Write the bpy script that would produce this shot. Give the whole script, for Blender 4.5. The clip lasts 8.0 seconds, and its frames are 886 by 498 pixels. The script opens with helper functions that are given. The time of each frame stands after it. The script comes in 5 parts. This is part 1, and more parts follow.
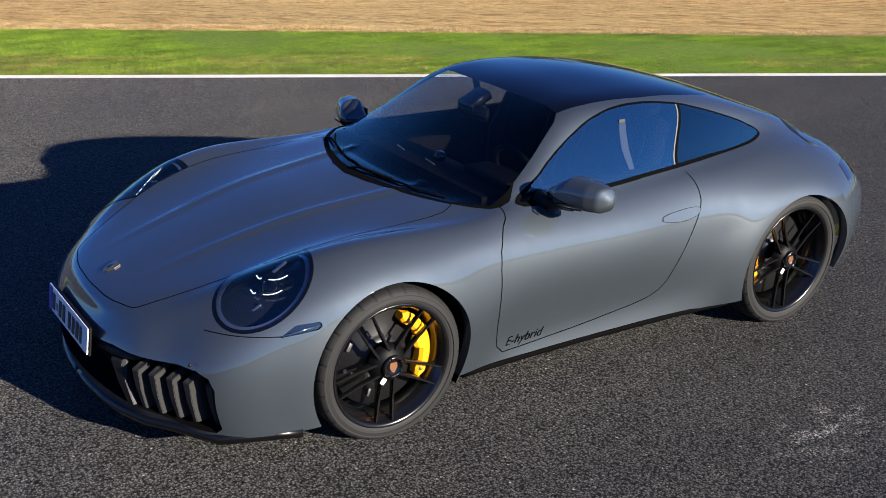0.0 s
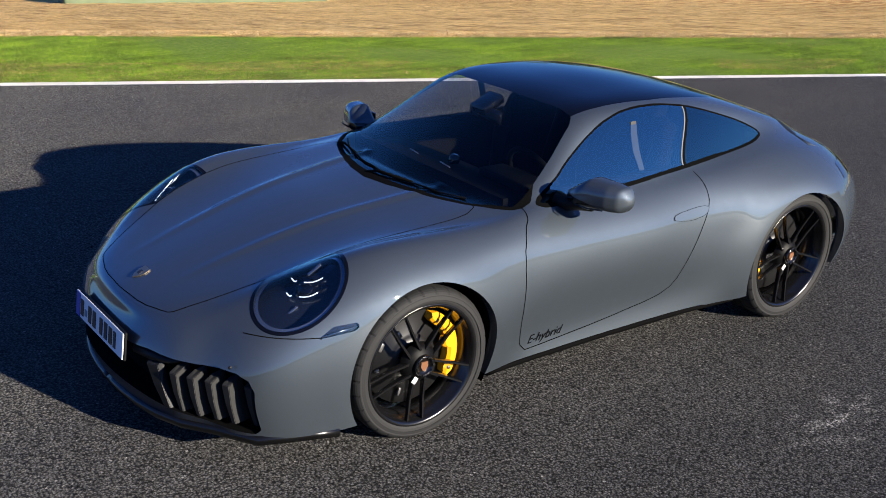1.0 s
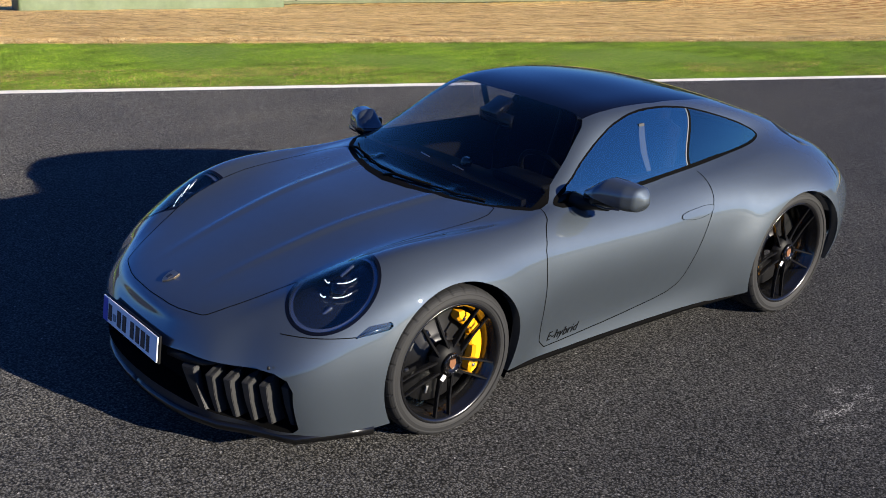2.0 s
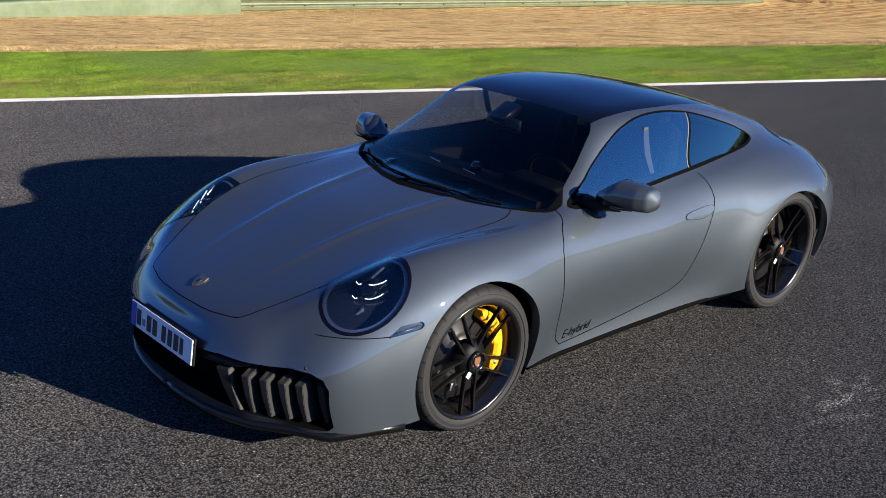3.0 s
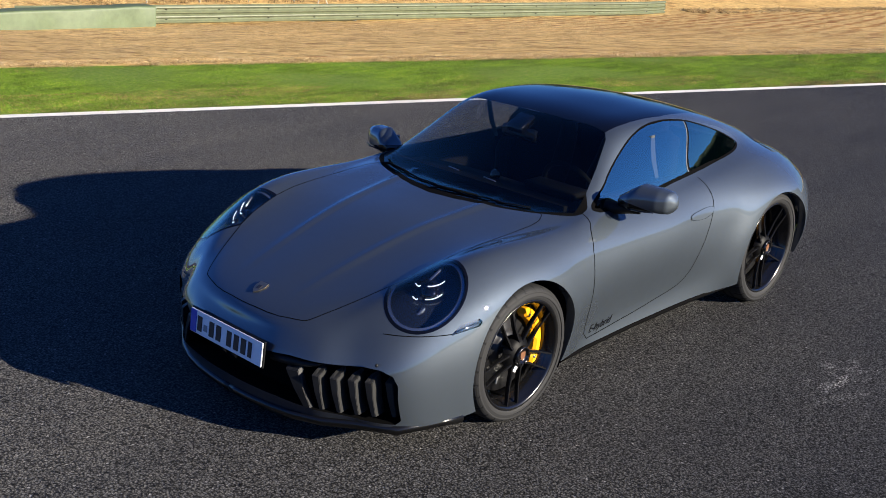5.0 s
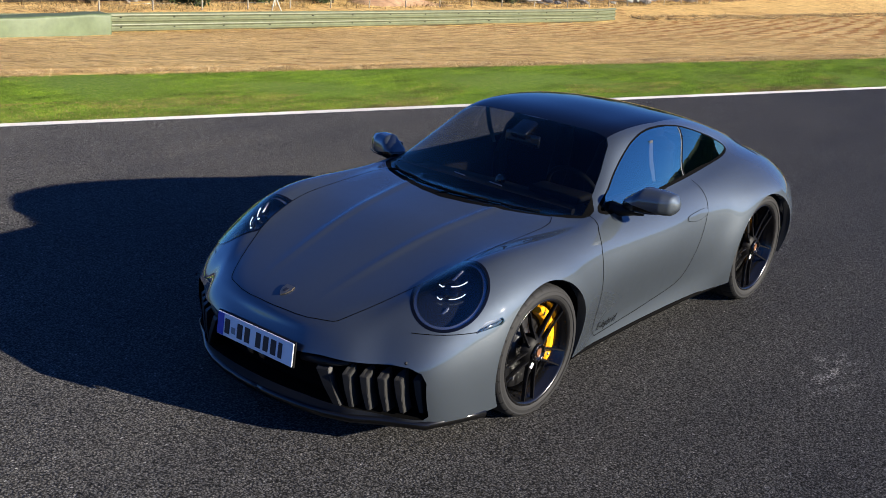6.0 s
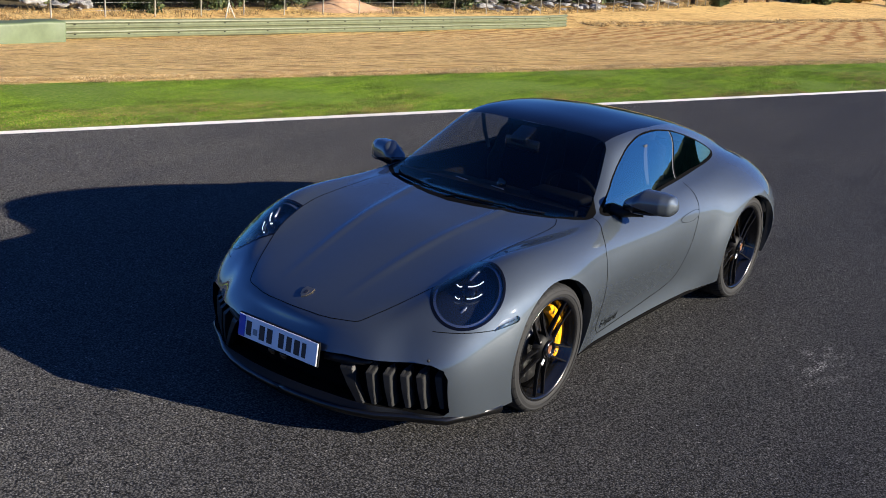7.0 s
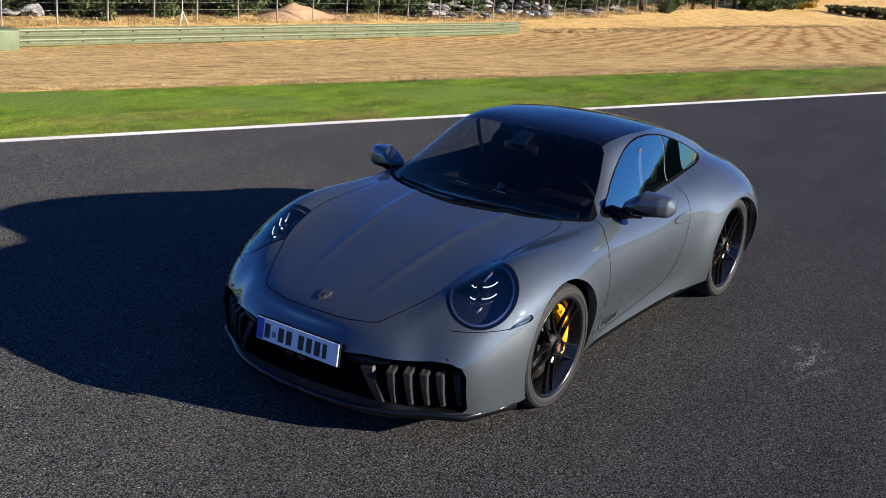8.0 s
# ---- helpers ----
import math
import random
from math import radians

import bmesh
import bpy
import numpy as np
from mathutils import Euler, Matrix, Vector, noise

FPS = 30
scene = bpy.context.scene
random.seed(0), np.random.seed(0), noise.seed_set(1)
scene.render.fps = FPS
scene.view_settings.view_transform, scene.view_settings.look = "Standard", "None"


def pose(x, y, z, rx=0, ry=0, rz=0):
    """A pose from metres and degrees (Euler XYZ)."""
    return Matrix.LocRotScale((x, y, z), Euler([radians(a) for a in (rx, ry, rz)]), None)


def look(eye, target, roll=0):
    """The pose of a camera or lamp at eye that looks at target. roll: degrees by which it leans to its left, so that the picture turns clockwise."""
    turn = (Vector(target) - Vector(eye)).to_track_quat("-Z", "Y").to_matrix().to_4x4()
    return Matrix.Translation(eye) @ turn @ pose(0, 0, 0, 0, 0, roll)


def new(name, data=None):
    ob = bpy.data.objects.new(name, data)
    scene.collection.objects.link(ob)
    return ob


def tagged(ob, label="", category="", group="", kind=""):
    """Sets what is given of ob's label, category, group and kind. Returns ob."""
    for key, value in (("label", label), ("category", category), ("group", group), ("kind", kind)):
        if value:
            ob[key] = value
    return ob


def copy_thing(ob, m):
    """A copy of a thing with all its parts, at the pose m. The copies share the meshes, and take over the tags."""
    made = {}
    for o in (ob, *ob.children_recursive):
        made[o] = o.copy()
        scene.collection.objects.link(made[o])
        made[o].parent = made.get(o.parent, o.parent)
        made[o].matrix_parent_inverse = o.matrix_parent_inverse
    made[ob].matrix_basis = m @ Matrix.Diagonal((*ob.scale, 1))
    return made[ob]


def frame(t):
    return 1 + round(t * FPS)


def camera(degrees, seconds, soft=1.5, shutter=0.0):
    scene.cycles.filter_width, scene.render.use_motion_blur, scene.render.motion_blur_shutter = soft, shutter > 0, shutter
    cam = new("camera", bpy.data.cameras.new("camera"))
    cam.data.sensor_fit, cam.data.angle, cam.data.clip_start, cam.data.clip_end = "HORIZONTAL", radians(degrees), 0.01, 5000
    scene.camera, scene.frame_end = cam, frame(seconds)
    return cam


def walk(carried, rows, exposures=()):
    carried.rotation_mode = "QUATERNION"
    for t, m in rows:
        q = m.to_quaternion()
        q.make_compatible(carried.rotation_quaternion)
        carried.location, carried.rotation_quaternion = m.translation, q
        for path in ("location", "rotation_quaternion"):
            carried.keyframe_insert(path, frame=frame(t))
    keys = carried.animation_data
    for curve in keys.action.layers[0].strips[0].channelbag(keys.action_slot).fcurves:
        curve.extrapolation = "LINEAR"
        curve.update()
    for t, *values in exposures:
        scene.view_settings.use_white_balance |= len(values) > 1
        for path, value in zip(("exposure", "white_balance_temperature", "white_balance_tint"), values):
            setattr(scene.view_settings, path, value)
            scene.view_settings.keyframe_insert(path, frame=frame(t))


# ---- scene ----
cam = camera(44.0, 8.0, soft=0.9)
PATH = [
    (0, (2.1313, 4.2532, 2.4232), (-0.2712, 0.8217, 0.7792), 2.950),
    (0.5, (2.2859, 4.2034, 2.4281), (-0.1979, 0.8250, 0.7949), 3.032),
    (1, (2.4428, 4.1519, 2.4339), (-0.1210, 0.8275, 0.8135), 3.078),
    (1.5, (2.5992, 4.0964, 2.4352), (-0.0455, 0.8291, 0.8288), 3.154),
    (3, (3.0982, 3.9434, 2.4581), (0.2116, 0.8635, 0.8987), 3.486),
    (3.5, (3.2672, 3.8888, 2.4721), (0.3064, 0.8735, 0.9254), 3.620),
    (4, (3.4442, 3.8292, 2.4848), (0.4095, 0.8810, 0.9523), 3.717),
    (4.5, (3.6150, 3.7665, 2.4904), (0.5065, 0.8867, 0.9757), 3.838),
    (6, (4.1614, 3.5802, 2.5224), (0.8355, 0.9217, 1.0660), 4.237),
    (6.5, (4.3357, 3.5128, 2.5304), (0.9410, 0.9319, 1.0932), 4.397),
    (7, (4.5034, 3.4419, 2.5377), (1.0425, 0.9396, 1.1199), 4.508),
    (7.5, (4.6603, 3.3619, 2.5398), (1.1351, 0.9394, 1.1417), 4.575),
    (8, (4.8101, 3.2734, 2.5387), (1.2234, 0.9300, 1.1624), 4.688),
]
walk(cam, [(t, look(eye, target, roll)) for t, eye, target, roll in PATH])

# ---- world, sun, exposure ----
SUN_FROM = Vector((-1.00, 2.80, 0.985)).normalized()
world = bpy.data.worlds.new("world")
scene.world = world
world.use_nodes = True
wn = world.node_tree.nodes
sky = wn.new("ShaderNodeTexSky")
sky.sky_type = "NISHITA"
sky.sun_disc = False
sky.sun_elevation = math.asin(SUN_FROM.z)
sky.sun_rotation = math.atan2(SUN_FROM.x, SUN_FROM.y)
sky.altitude = 900.0
sky.air_density, sky.dust_density, sky.ozone_density = 1.0, 0.2, 3.0
wn["Background"].inputs["Strength"].default_value = 0.042
tint = wn.new("ShaderNodeMix")
tint.data_type, tint.blend_type = "RGBA", "MULTIPLY"
tint.inputs[0].default_value, tint.inputs[7].default_value = 1.0, (0.38, 0.70, 1.45, 1)
world.node_tree.links.new(sky.outputs["Color"], tint.inputs[6])
world.node_tree.links.new(tint.outputs[2], wn["Background"].inputs["Color"])
sun_data = bpy.data.lights.new("sun", "SUN")
sun_data.energy, sun_data.angle, sun_data.color = 5.2, radians(0.5), (1.0, 0.905, 0.765)
sun = new("sun", sun_data)
sun.matrix_world = look(SUN_FROM * 50, (0, 0, 0))
scene.view_settings.exposure = 1.41


# ---- materials ----
def mat(name, color, rough=0.5, metal=0.0, coat=0.0, spec=0.5):
    m = bpy.data.materials.new(name)
    m.use_nodes = True
    b = m.node_tree.nodes["Principled BSDF"]
    b.inputs["Base Color"].default_value = (*color, 1)
    b.inputs["Roughness"].default_value = rough
    b.inputs["Metallic"].default_value = metal
    b.inputs["Coat Weight"].default_value = coat
    b.inputs["Coat Roughness"].default_value = 0.02
    b.inputs["Specular IOR Level"].default_value = spec
    return m


def nodes_of(m):
    return m.node_tree.nodes, m.node_tree.links, m.node_tree.nodes["Principled BSDF"]


def noise_node(n, l, scale, detail=6.0, rough=0.6, stretch=None):
    """A noise texture in object space; stretch scales its axes."""
    tc = n.new("ShaderNodeTexCoord")
    mp = n.new("ShaderNodeMapping")
    mp.inputs["Scale"].default_value = stretch or (1, 1, 1)
    tx = n.new("ShaderNodeTexNoise")
    tx.inputs["Scale"].default_value, tx.inputs["Detail"].default_value, tx.inputs["Roughness"].default_value = scale, detail, rough
    l.new(tc.outputs["Object"], mp.inputs["Vector"])
    l.new(mp.outputs["Vector"], tx.inputs["Vector"])
    return tx


def ramp(n, l, src, stops):
    r = n.new("ShaderNodeValToRGB")
    e = r.color_ramp.elements
    while len(e) < len(stops):
        e.new(0.5)
    for el, (p, c) in zip(e, stops):
        el.position, el.color = p, (*c, 1)
    l.new(src, r.inputs["Fac"])
    return r


def mix(n, l, a, b, fac, mode="MIX"):
    m = n.new("ShaderNodeMix")
    m.data_type, m.blend_type = "RGBA", mode
    for idx, v in ((0, fac), (6, a), (7, b)):
        if isinstance(v, (int, float)):
            m.inputs[idx].default_value = v
        elif isinstance(v, tuple):
            m.inputs[idx].default_value = (*v, 1)
        else:
            l.new(v, m.inputs[idx])
    return m.outputs[2]


def bump(n, l, b, height, strength, distance):
    bp = n.new("ShaderNodeBump")
    bp.inputs["Strength"].default_value, bp.inputs["Distance"].default_value = strength, distance
    l.new(height, bp.inputs["Height"])
    l.new(bp.outputs["Normal"], b.inputs["Normal"])


def paint_mat():
    """Slate metallic paint under a clear coat."""
    m = mat("slate_grey_paint", (0.052, 0.064, 0.078), 0.60, 0.71, 1.0, 0.1)
    n, l, b = nodes_of(m)
    b.inputs["Coat IOR"].default_value = 1.75
    b.inputs["Coat Roughness"].default_value = 0.014
    flake = noise_node(n, l, 900.0, 2.0)
    c = ramp(n, l, flake.outputs["Fac"], ((0.3, (0.0505, 0.0623, 0.0762)), (0.7, (0.0535, 0.0660, 0.0803))))
    l.new(c.outputs["Color"], b.inputs["Base Color"])
    dust = noise_node(n, l, 14.0, 8.0)
    r = ramp(n, l, dust.outputs["Fac"], ((0.35, (0.58, 0.58, 0.58)), (0.75, (0.62, 0.62, 0.62))))
    l.new(r.outputs["Color"], b.inputs["Roughness"])
    return m


def asphalt_mat():
    m = mat("asphalt", (0.04, 0.04, 0.04), 0.8, spec=0.12)
    n, l, b = nodes_of(m)
    b.inputs["Diffuse Roughness"].default_value = 1.0
    tc = n.new("ShaderNodeTexCoord")
    vor = n.new("ShaderNodeTexVoronoi")
    vor.inputs["Scale"].default_value = 84.0
    stir = noise_node(n, l, 170.0, 2.0, 0.6)
    shift = n.new("ShaderNodeVectorMath")
    shift.operation, shift.inputs[1].default_value = "MULTIPLY_ADD", (0.011, 0.011, 0.011)
    l.new(stir.outputs["Color"], shift.inputs[0])
    l.new(tc.outputs["Object"], shift.inputs[2])
    l.new(shift.outputs["Vector"], vor.inputs["Vector"])
    grain = noise_node(n, l, 120.0, 4.0, 0.78)
    patch = noise_node(n, l, 0.5, 5.0, 0.6)
    streak = noise_node(n, l, 1.2, 4.0, 0.6, (0.25, 1.6, 1.0))
    pick = n.new("ShaderNodeSeparateColor")
    l.new(vor.outputs["Color"], pick.inputs["Color"])
    stone = ramp(n, l, pick.outputs[0], ((0.05, (0.045, 0.0452, 0.0447)), (0.40, (0.063, 0.0633, 0.0626)), (0.75, (0.078, 0.0784, 0.0776)), (0.985, (0.090, 0.0904, 0.0895)), (1.0, (0.20, 0.20, 0.197))))
    tone = ramp(n, l, grain.outputs["Fac"], ((0.37, (0.46, 0.46, 0.46)), (0.63, (1.54, 1.54, 1.54))))
    wide = ramp(n, l, patch.outputs["Fac"], ((0.3, (0.86, 0.85, 0.88)), (0.7, (1.14, 1.12, 1.08))))
    band = ramp(n, l, streak.outputs["Fac"], ((0.35, (0.90, 0.90, 0.91)), (0.65, (1.12, 1.10, 1.07))))
    c = mix(n, l, stone.outputs["Color"], tone.outputs["Color"], 1.0, "MULTIPLY")
    c = mix(n, l, c, wide.outputs["Color"], 1.0, "MULTIPLY")
    c = mix(n, l, c, band.outputs["Color"], 1.0, "MULTIPLY")
    # a scuffed pale patch in the track
    mp = n.new("ShaderNodeMapping")
    mp.inputs["Location"].default_value, mp.inputs["Scale"].default_value = (1.75 * 2.2, -1.775 * 4.6, 0), (2.2, 4.6, 1)
    l.new(tc.outputs["Object"], mp.inputs["Vector"])
    dist = n.new("ShaderNodeVectorMath")
    dist.operation = "LENGTH"
    l.new(mp.outputs["Vector"], dist.inputs[0])
    near = ramp(n, l, dist.outputs["Value"], ((0.15, (1, 1, 1)), (1.0, (0, 0, 0))))
    chip = noise_node(n, l, 70.0, 6.0, 0.85)
    spot = ramp(n, l, chip.outputs["Fac"], ((0.47, (0, 0, 0)), (0.57, (1, 1, 1))))
    blot = noise_node(n, l, 8.0, 5.0, 0.7, (0.7, 1.6, 1.0))
    gap = ramp(n, l, blot.outputs["Fac"], ((0.48, (0, 0, 0)), (0.60, (1, 1, 1))))
    mask = mix(n, l, near.outputs["Color"], spot.outputs["Color"], 1.0, "MULTIPLY")
    mask = mix(n, l, mask, gap.outputs["Color"], 1.0, "MULTIPLY")
    c = mix(n, l, c, (0.55, 0.53, 0.50), mask)
    # shade in the gaps between stones, multiplied into the base colour
    pit_shade = ramp(n, l, vor.outputs["Distance"], ((0.30, (1.15, 1.15, 1.15)), (0.66, (0.20, 0.20, 0.20))))
    c = mix(n, l, c, pit_shade.outputs["Color"], 1.0, "MULTIPLY")
    # a few whole cells darkened as if they were shaded holes
    hole_shade = ramp(n, l, pick.outputs[1], ((0.90, (1.04, 1.04, 1.04)), (0.93, (0.28, 0.28, 0.28))))
    c = mix(n, l, c, hole_shade.outputs["Color"], 1.0, "MULTIPLY")
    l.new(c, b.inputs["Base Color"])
    h = mix(n, l, vor.outputs["Distance"], grain.outputs["Fac"], 0.45)
    bump(n, l, b, h, 1.0, 0.006)
    return m


def soil_mat(name, stops, scale, big):
    m = mat(name, stops[1][1], 0.9, spec=0.2)
    n, l, b = nodes_of(m)
    fine = noise_node(n, l, scale, 8.0, 0.75)
    broad = noise_node(n, l, big, 4.0, 0.6)
    c = ramp(n, l, fine.outputs["Fac"], stops)
    w = ramp(n, l, broad.outputs["Fac"], ((0.3, (0.8, 0.8, 0.8)), (0.7, (1.15, 1.15, 1.15))))
    l.new(mix(n, l, c.outputs["Color"], w.outputs["Color"], 1.0, "MULTIPLY"), b.inputs["Base Color"])
    bump(n, l, b, fine.outputs["Fac"], 0.8, 0.05)
    return m


def field_mat():
    """Mown straw: pale and brown streaks along the rows, with fine broken stalks."""
    m = mat("dry_straw", (0.45, 0.30, 0.13), 0.9, spec=0.2)
    n, l, b = nodes_of(m)
    fine = noise_node(n, l, 11.0, 9.0, 0.8, (1.0, 0.4, 1.0))
    clump = noise_node(n, l, 3.0, 8.0, 0.74, (1.0, 0.34, 1.0))
    tc = n.new("ShaderNodeTexCoord")
    turn = n.new("ShaderNodeMapping")
    turn.inputs["Rotation"].default_value = (0, 0, -0.286)
    l.new(tc.outputs["Object"], turn.inputs["Vector"])
    furrow = n.new("ShaderNodeTexWave")
    furrow.bands_direction = "Y"
    for key, v in (("Scale", 0.31), ("Distortion", 5.0), ("Detail", 5.0), ("Detail Scale", 0.9)):
        furrow.inputs[key].default_value = v
    l.new(turn.outputs["Vector"], furrow.inputs["Vector"])
    ploughed = n.new("ShaderNodeSeparateXYZ")
    l.new(tc.outputs["Object"], ploughed.inputs[0])
    reach = n.new("ShaderNodeMapRange")
    reach.inputs["From Min"].default_value, reach.inputs["From Max"].default_value = -16.0, -34.0
    l.new(ploughed.outputs["X"], reach.inputs["Value"])
    rows = noise_node(n, l, 0.75, 4.0, 0.6, (0.16, 1.5, 1.0))
    rows.inputs["Distortion"].default_value = 0.6
    broad = noise_node(n, l, 0.10, 3.0, 0.5)
    c = ramp(n, l, fine.outputs["Fac"], ((0.36, (0.34, 0.18, 0.055)), (0.46, (0.64, 0.42, 0.145)), (0.56, (0.82, 0.58, 0.24)), (0.68, (0.92, 0.76, 0.43))))
    d = ramp(n, l, clump.outputs["Fac"], ((0.36, (0.44, 0.34, 0.26)), (0.48, (0.96, 0.95, 0.93)), (0.70, (1.26, 1.28, 1.28))))
    e = ramp(n, l, rows.outputs["Fac"], ((0.36, (0.90, 0.86, 0.83)), (0.5, (1.0, 1.0, 1.0)), (0.66, (1.07, 1.08, 1.09))))
    f = ramp(n, l, broad.outputs["Fac"], ((0.35, (0.9, 0.86, 0.82)), (0.65, (1.08, 1.08, 1.08))))
    k = mix(n, l, c.outputs["Color"], d.outputs["Color"], 1.0, "MULTIPLY")
    k = mix(n, l, k, e.outputs["Color"], 1.0, "MULTIPLY")
    k = mix(n, l, k, f.outputs["Color"], 1.0, "MULTIPLY")
    dark = ramp(n, l, furrow.outputs["Fac"], ((0.08, (0.70, 0.50, 0.36)), (0.42, (1.05, 1.05, 1.05))))
    below = n.new("ShaderNodeVectorMath")
    below.operation, below.inputs[1].default_value = "DOT_PRODUCT", (0.08, 1.0, 0.0)
    l.new(tc.outputs["Object"], below.inputs[0])
    edge = n.new("ShaderNodeMapRange")
    edge.inputs["From Min"].default_value, edge.inputs["From Max"].default_value = -29.6, -27.5
    l.new(below.outputs["Value"], edge.inputs["Value"])
    both = n.new("ShaderNodeMath")
    both.operation = "MULTIPLY"
    l.new(reach.outputs["Result"], both.inputs[0])
    l.new(edge.outputs["Result"], both.inputs[1])
    strip_of = mix(n, l, (1.0, 1.0, 1.0), dark.outputs["Color"], both.outputs[0])
    l.new(mix(n, l, k, strip_of, 1.0, "MULTIPLY"), b.inputs["Base Color"])
    h = mix(n, l, fine.outputs["Fac"], clump.outputs["Fac"], 0.5)
    bump(n, l, b, h, 1.0, 0.12)
    return m


def blade_mat(name, stops):
    m = mat(name, stops[0][1], 0.7, spec=0.25)
    n, l, b = nodes_of(m)
    g = n.new("ShaderNodeNewGeometry")
    c = ramp(n, l, g.outputs["Random Per Island"], stops)
    clump = noise_node(n, l, 2.2, 6.0, 0.7, (0.6, 1.5, 1.0))
    w = ramp(n, l, clump.outputs["Fac"], ((0.36, (0.46, 0.46, 0.46)), (0.5, (0.95, 0.95, 0.95)), (0.64, (1.46, 1.36, 1.30))))
    l.new(mix(n, l, c.outputs["Color"], w.outputs["Color"], 1.0, "MULTIPLY"), b.inputs["Base Color"])
    return m


def glass_mat(name, tint, clear, power=5.0):
    """Tinted glass: a dark see-through film under a glossy face."""
    m = bpy.data.materials.new(name)
    m.use_nodes = True
    n, l = m.node_tree.nodes, m.node_tree.links
    n.clear()
    out = n.new("ShaderNodeOutputMaterial")
    tr = n.new("ShaderNodeBsdfTransparent")
    tr.inputs["Color"].default_value = (*tint, 1)
    gl = n.new("ShaderNodeBsdfGlossy")
    gl.inputs["Roughness"].default_value = 0.005
    gl.inputs["Color"].default_value = (0.78, 1.0, 0.90, 1)
    face = n.new("ShaderNodeLayerWeight")
    face.inputs["Blend"].default_value = 0.5
    rim = n.new("ShaderNodeMath")
    rim.operation, rim.inputs[1].default_value = "POWER", power
    l.new(face.outputs["Facing"], rim.inputs[0])
    fr = n.new("ShaderNodeMapRange")
    fr.inputs["To Min"].default_value = clear
    l.new(rim.outputs[0], fr.inputs["Value"])
    mx = n.new("ShaderNodeMixShader")
    l.new(fr.outputs[0], mx.inputs[0])
    l.new(tr.outputs[0], mx.inputs[1])
    l.new(gl.outputs[0], mx.inputs[2])
    l.new(mx.outputs[0], out.inputs["Surface"])
    return m


PAINT = paint_mat()
ASPHALT = asphalt_mat()
BLACK_GLOSS = mat("black_gloss", (0.002, 0.002, 0.0025), 0.05)
BLACK_MATT = mat("black_plastic", (0.0028, 0.0028, 0.003), 0.55, spec=0.22)
BLACK_VOID = mat("black_lining", (0.0015, 0.0015, 0.0016), 0.9, spec=0.05)
RUBBER = mat("tyre_rubber", (0.0125, 0.0128, 0.0135), 0.7, spec=0.3)
RIM_BLACK = mat("satin_black_alloy", (0.004, 0.004, 0.0045), 0.22, 0.0, 0.3)
STEEL = mat("brake_steel", (0.22, 0.22, 0.22), 0.4, 0.9)
CHROME = mat("bright_metal", (0.75, 0.75, 0.77), 0.12, 1.0)
YELLOW = mat("yellow_caliper_paint", (0.80, 0.35, 0.006), 0.35, 0, 0.5)
WIND_GLASS = glass_mat("windscreen_glass", (0.94, 0.95, 0.96), 0.028, 4.4)
SIDE_GLASS = glass_mat("side_glass", (0.84, 0.87, 0.88), 0.24, 2.6)
REAR_GLASS = glass_mat("privacy_glass", (0.40, 0.42, 0.45), 0.11, 2.6)
LAMP_GLASS = glass_mat("lamp_glass", (0.8, 0.85, 0.92), 0.07, 4.0)
LEATHER = mat("dark_leather", (0.0028, 0.0028, 0.003), 0.7, spec=0.03)
PLATE_WHITE = mat("plate_white", (0.75, 0.76, 0.78), 0.4)
PLATE_BLUE = mat("plate_blue", (0.02, 0.06, 0.40), 0.4)
INK = mat("dark_ink", (0.012, 0.013, 0.02), 0.5)
BRONZE = mat("badge_bronze", (0.30, 0.25, 0.18), 0.3, 0.9)
COPPER = mat("badge_copper", (0.36, 0.17, 0.09), 0.35, 0.7)
DRL_LIT = mat("lit_lamp_bar", (0.9, 0.9, 0.92), 0.25)
DRL_LIT.node_tree.nodes["Principled BSDF"].inputs["Emission Color"].default_value = (0.85, 0.92, 1.0, 1)
DRL_LIT.node_tree.nodes["Principled BSDF"].inputs["Emission Strength"].default_value = 0.65
# Pale grey in place of the light that the pillar edge reflects
SEAL_GLINT = mat("window_seal_glint", (0.10, 0.105, 0.11), 0.35)
TAIL_RED = mat("tail_lamp_red", (0.012, 0.0015, 0.002), 0.1, 0, 0.8)
LINE_WHITE = soil_mat("road_paint_white", ((0.26, (0.46, 0.44, 0.40)), (0.40, (0.76, 0.73, 0.66)), (0.75, (0.84, 0.81, 0.74))), 14.0, 0.8)


# ---- shared builders ----
def part(name, bm, material, parent=None, label="", smooth=True):
    """Links a bmesh as one mesh object, under a thing or a part."""
    me = bpy.data.meshes.new(name)
    bm.to_mesh(me)
    bm.free()
    if smooth:
        me.polygons.foreach_set("use_smooth", [True] * len(me.polygons))
    me.materials.append(material)
    ob = new(name, me)
    if parent is not None:
        ob.parent = parent
    return tagged(ob, label) if label else ob


def empty(name, m, label, category, group=""):
    ob = new(name)
    ob.empty_display_size = 0.1
    ob.matrix_basis = m
    return tagged(ob, label, category, group)


def raw_part(name, verts, faces, material, parent=None, label="", smooth=True, normals=None):
    me = bpy.data.meshes.new(name)
    me.from_pydata([tuple(map(float, v)) for v in verts], [], [tuple(map(int, f)) for f in faces])
    if smooth:
        me.polygons.foreach_set("use_smooth", [True] * len(me.polygons))
    if normals is not None:
        me.normals_split_custom_set_from_vertices([tuple(map(float, v)) for v in normals])
    me.materials.append(material)
    ob = new(name, me)
    if parent is not None:
        ob.parent = parent
    return tagged(ob, label) if label else ob


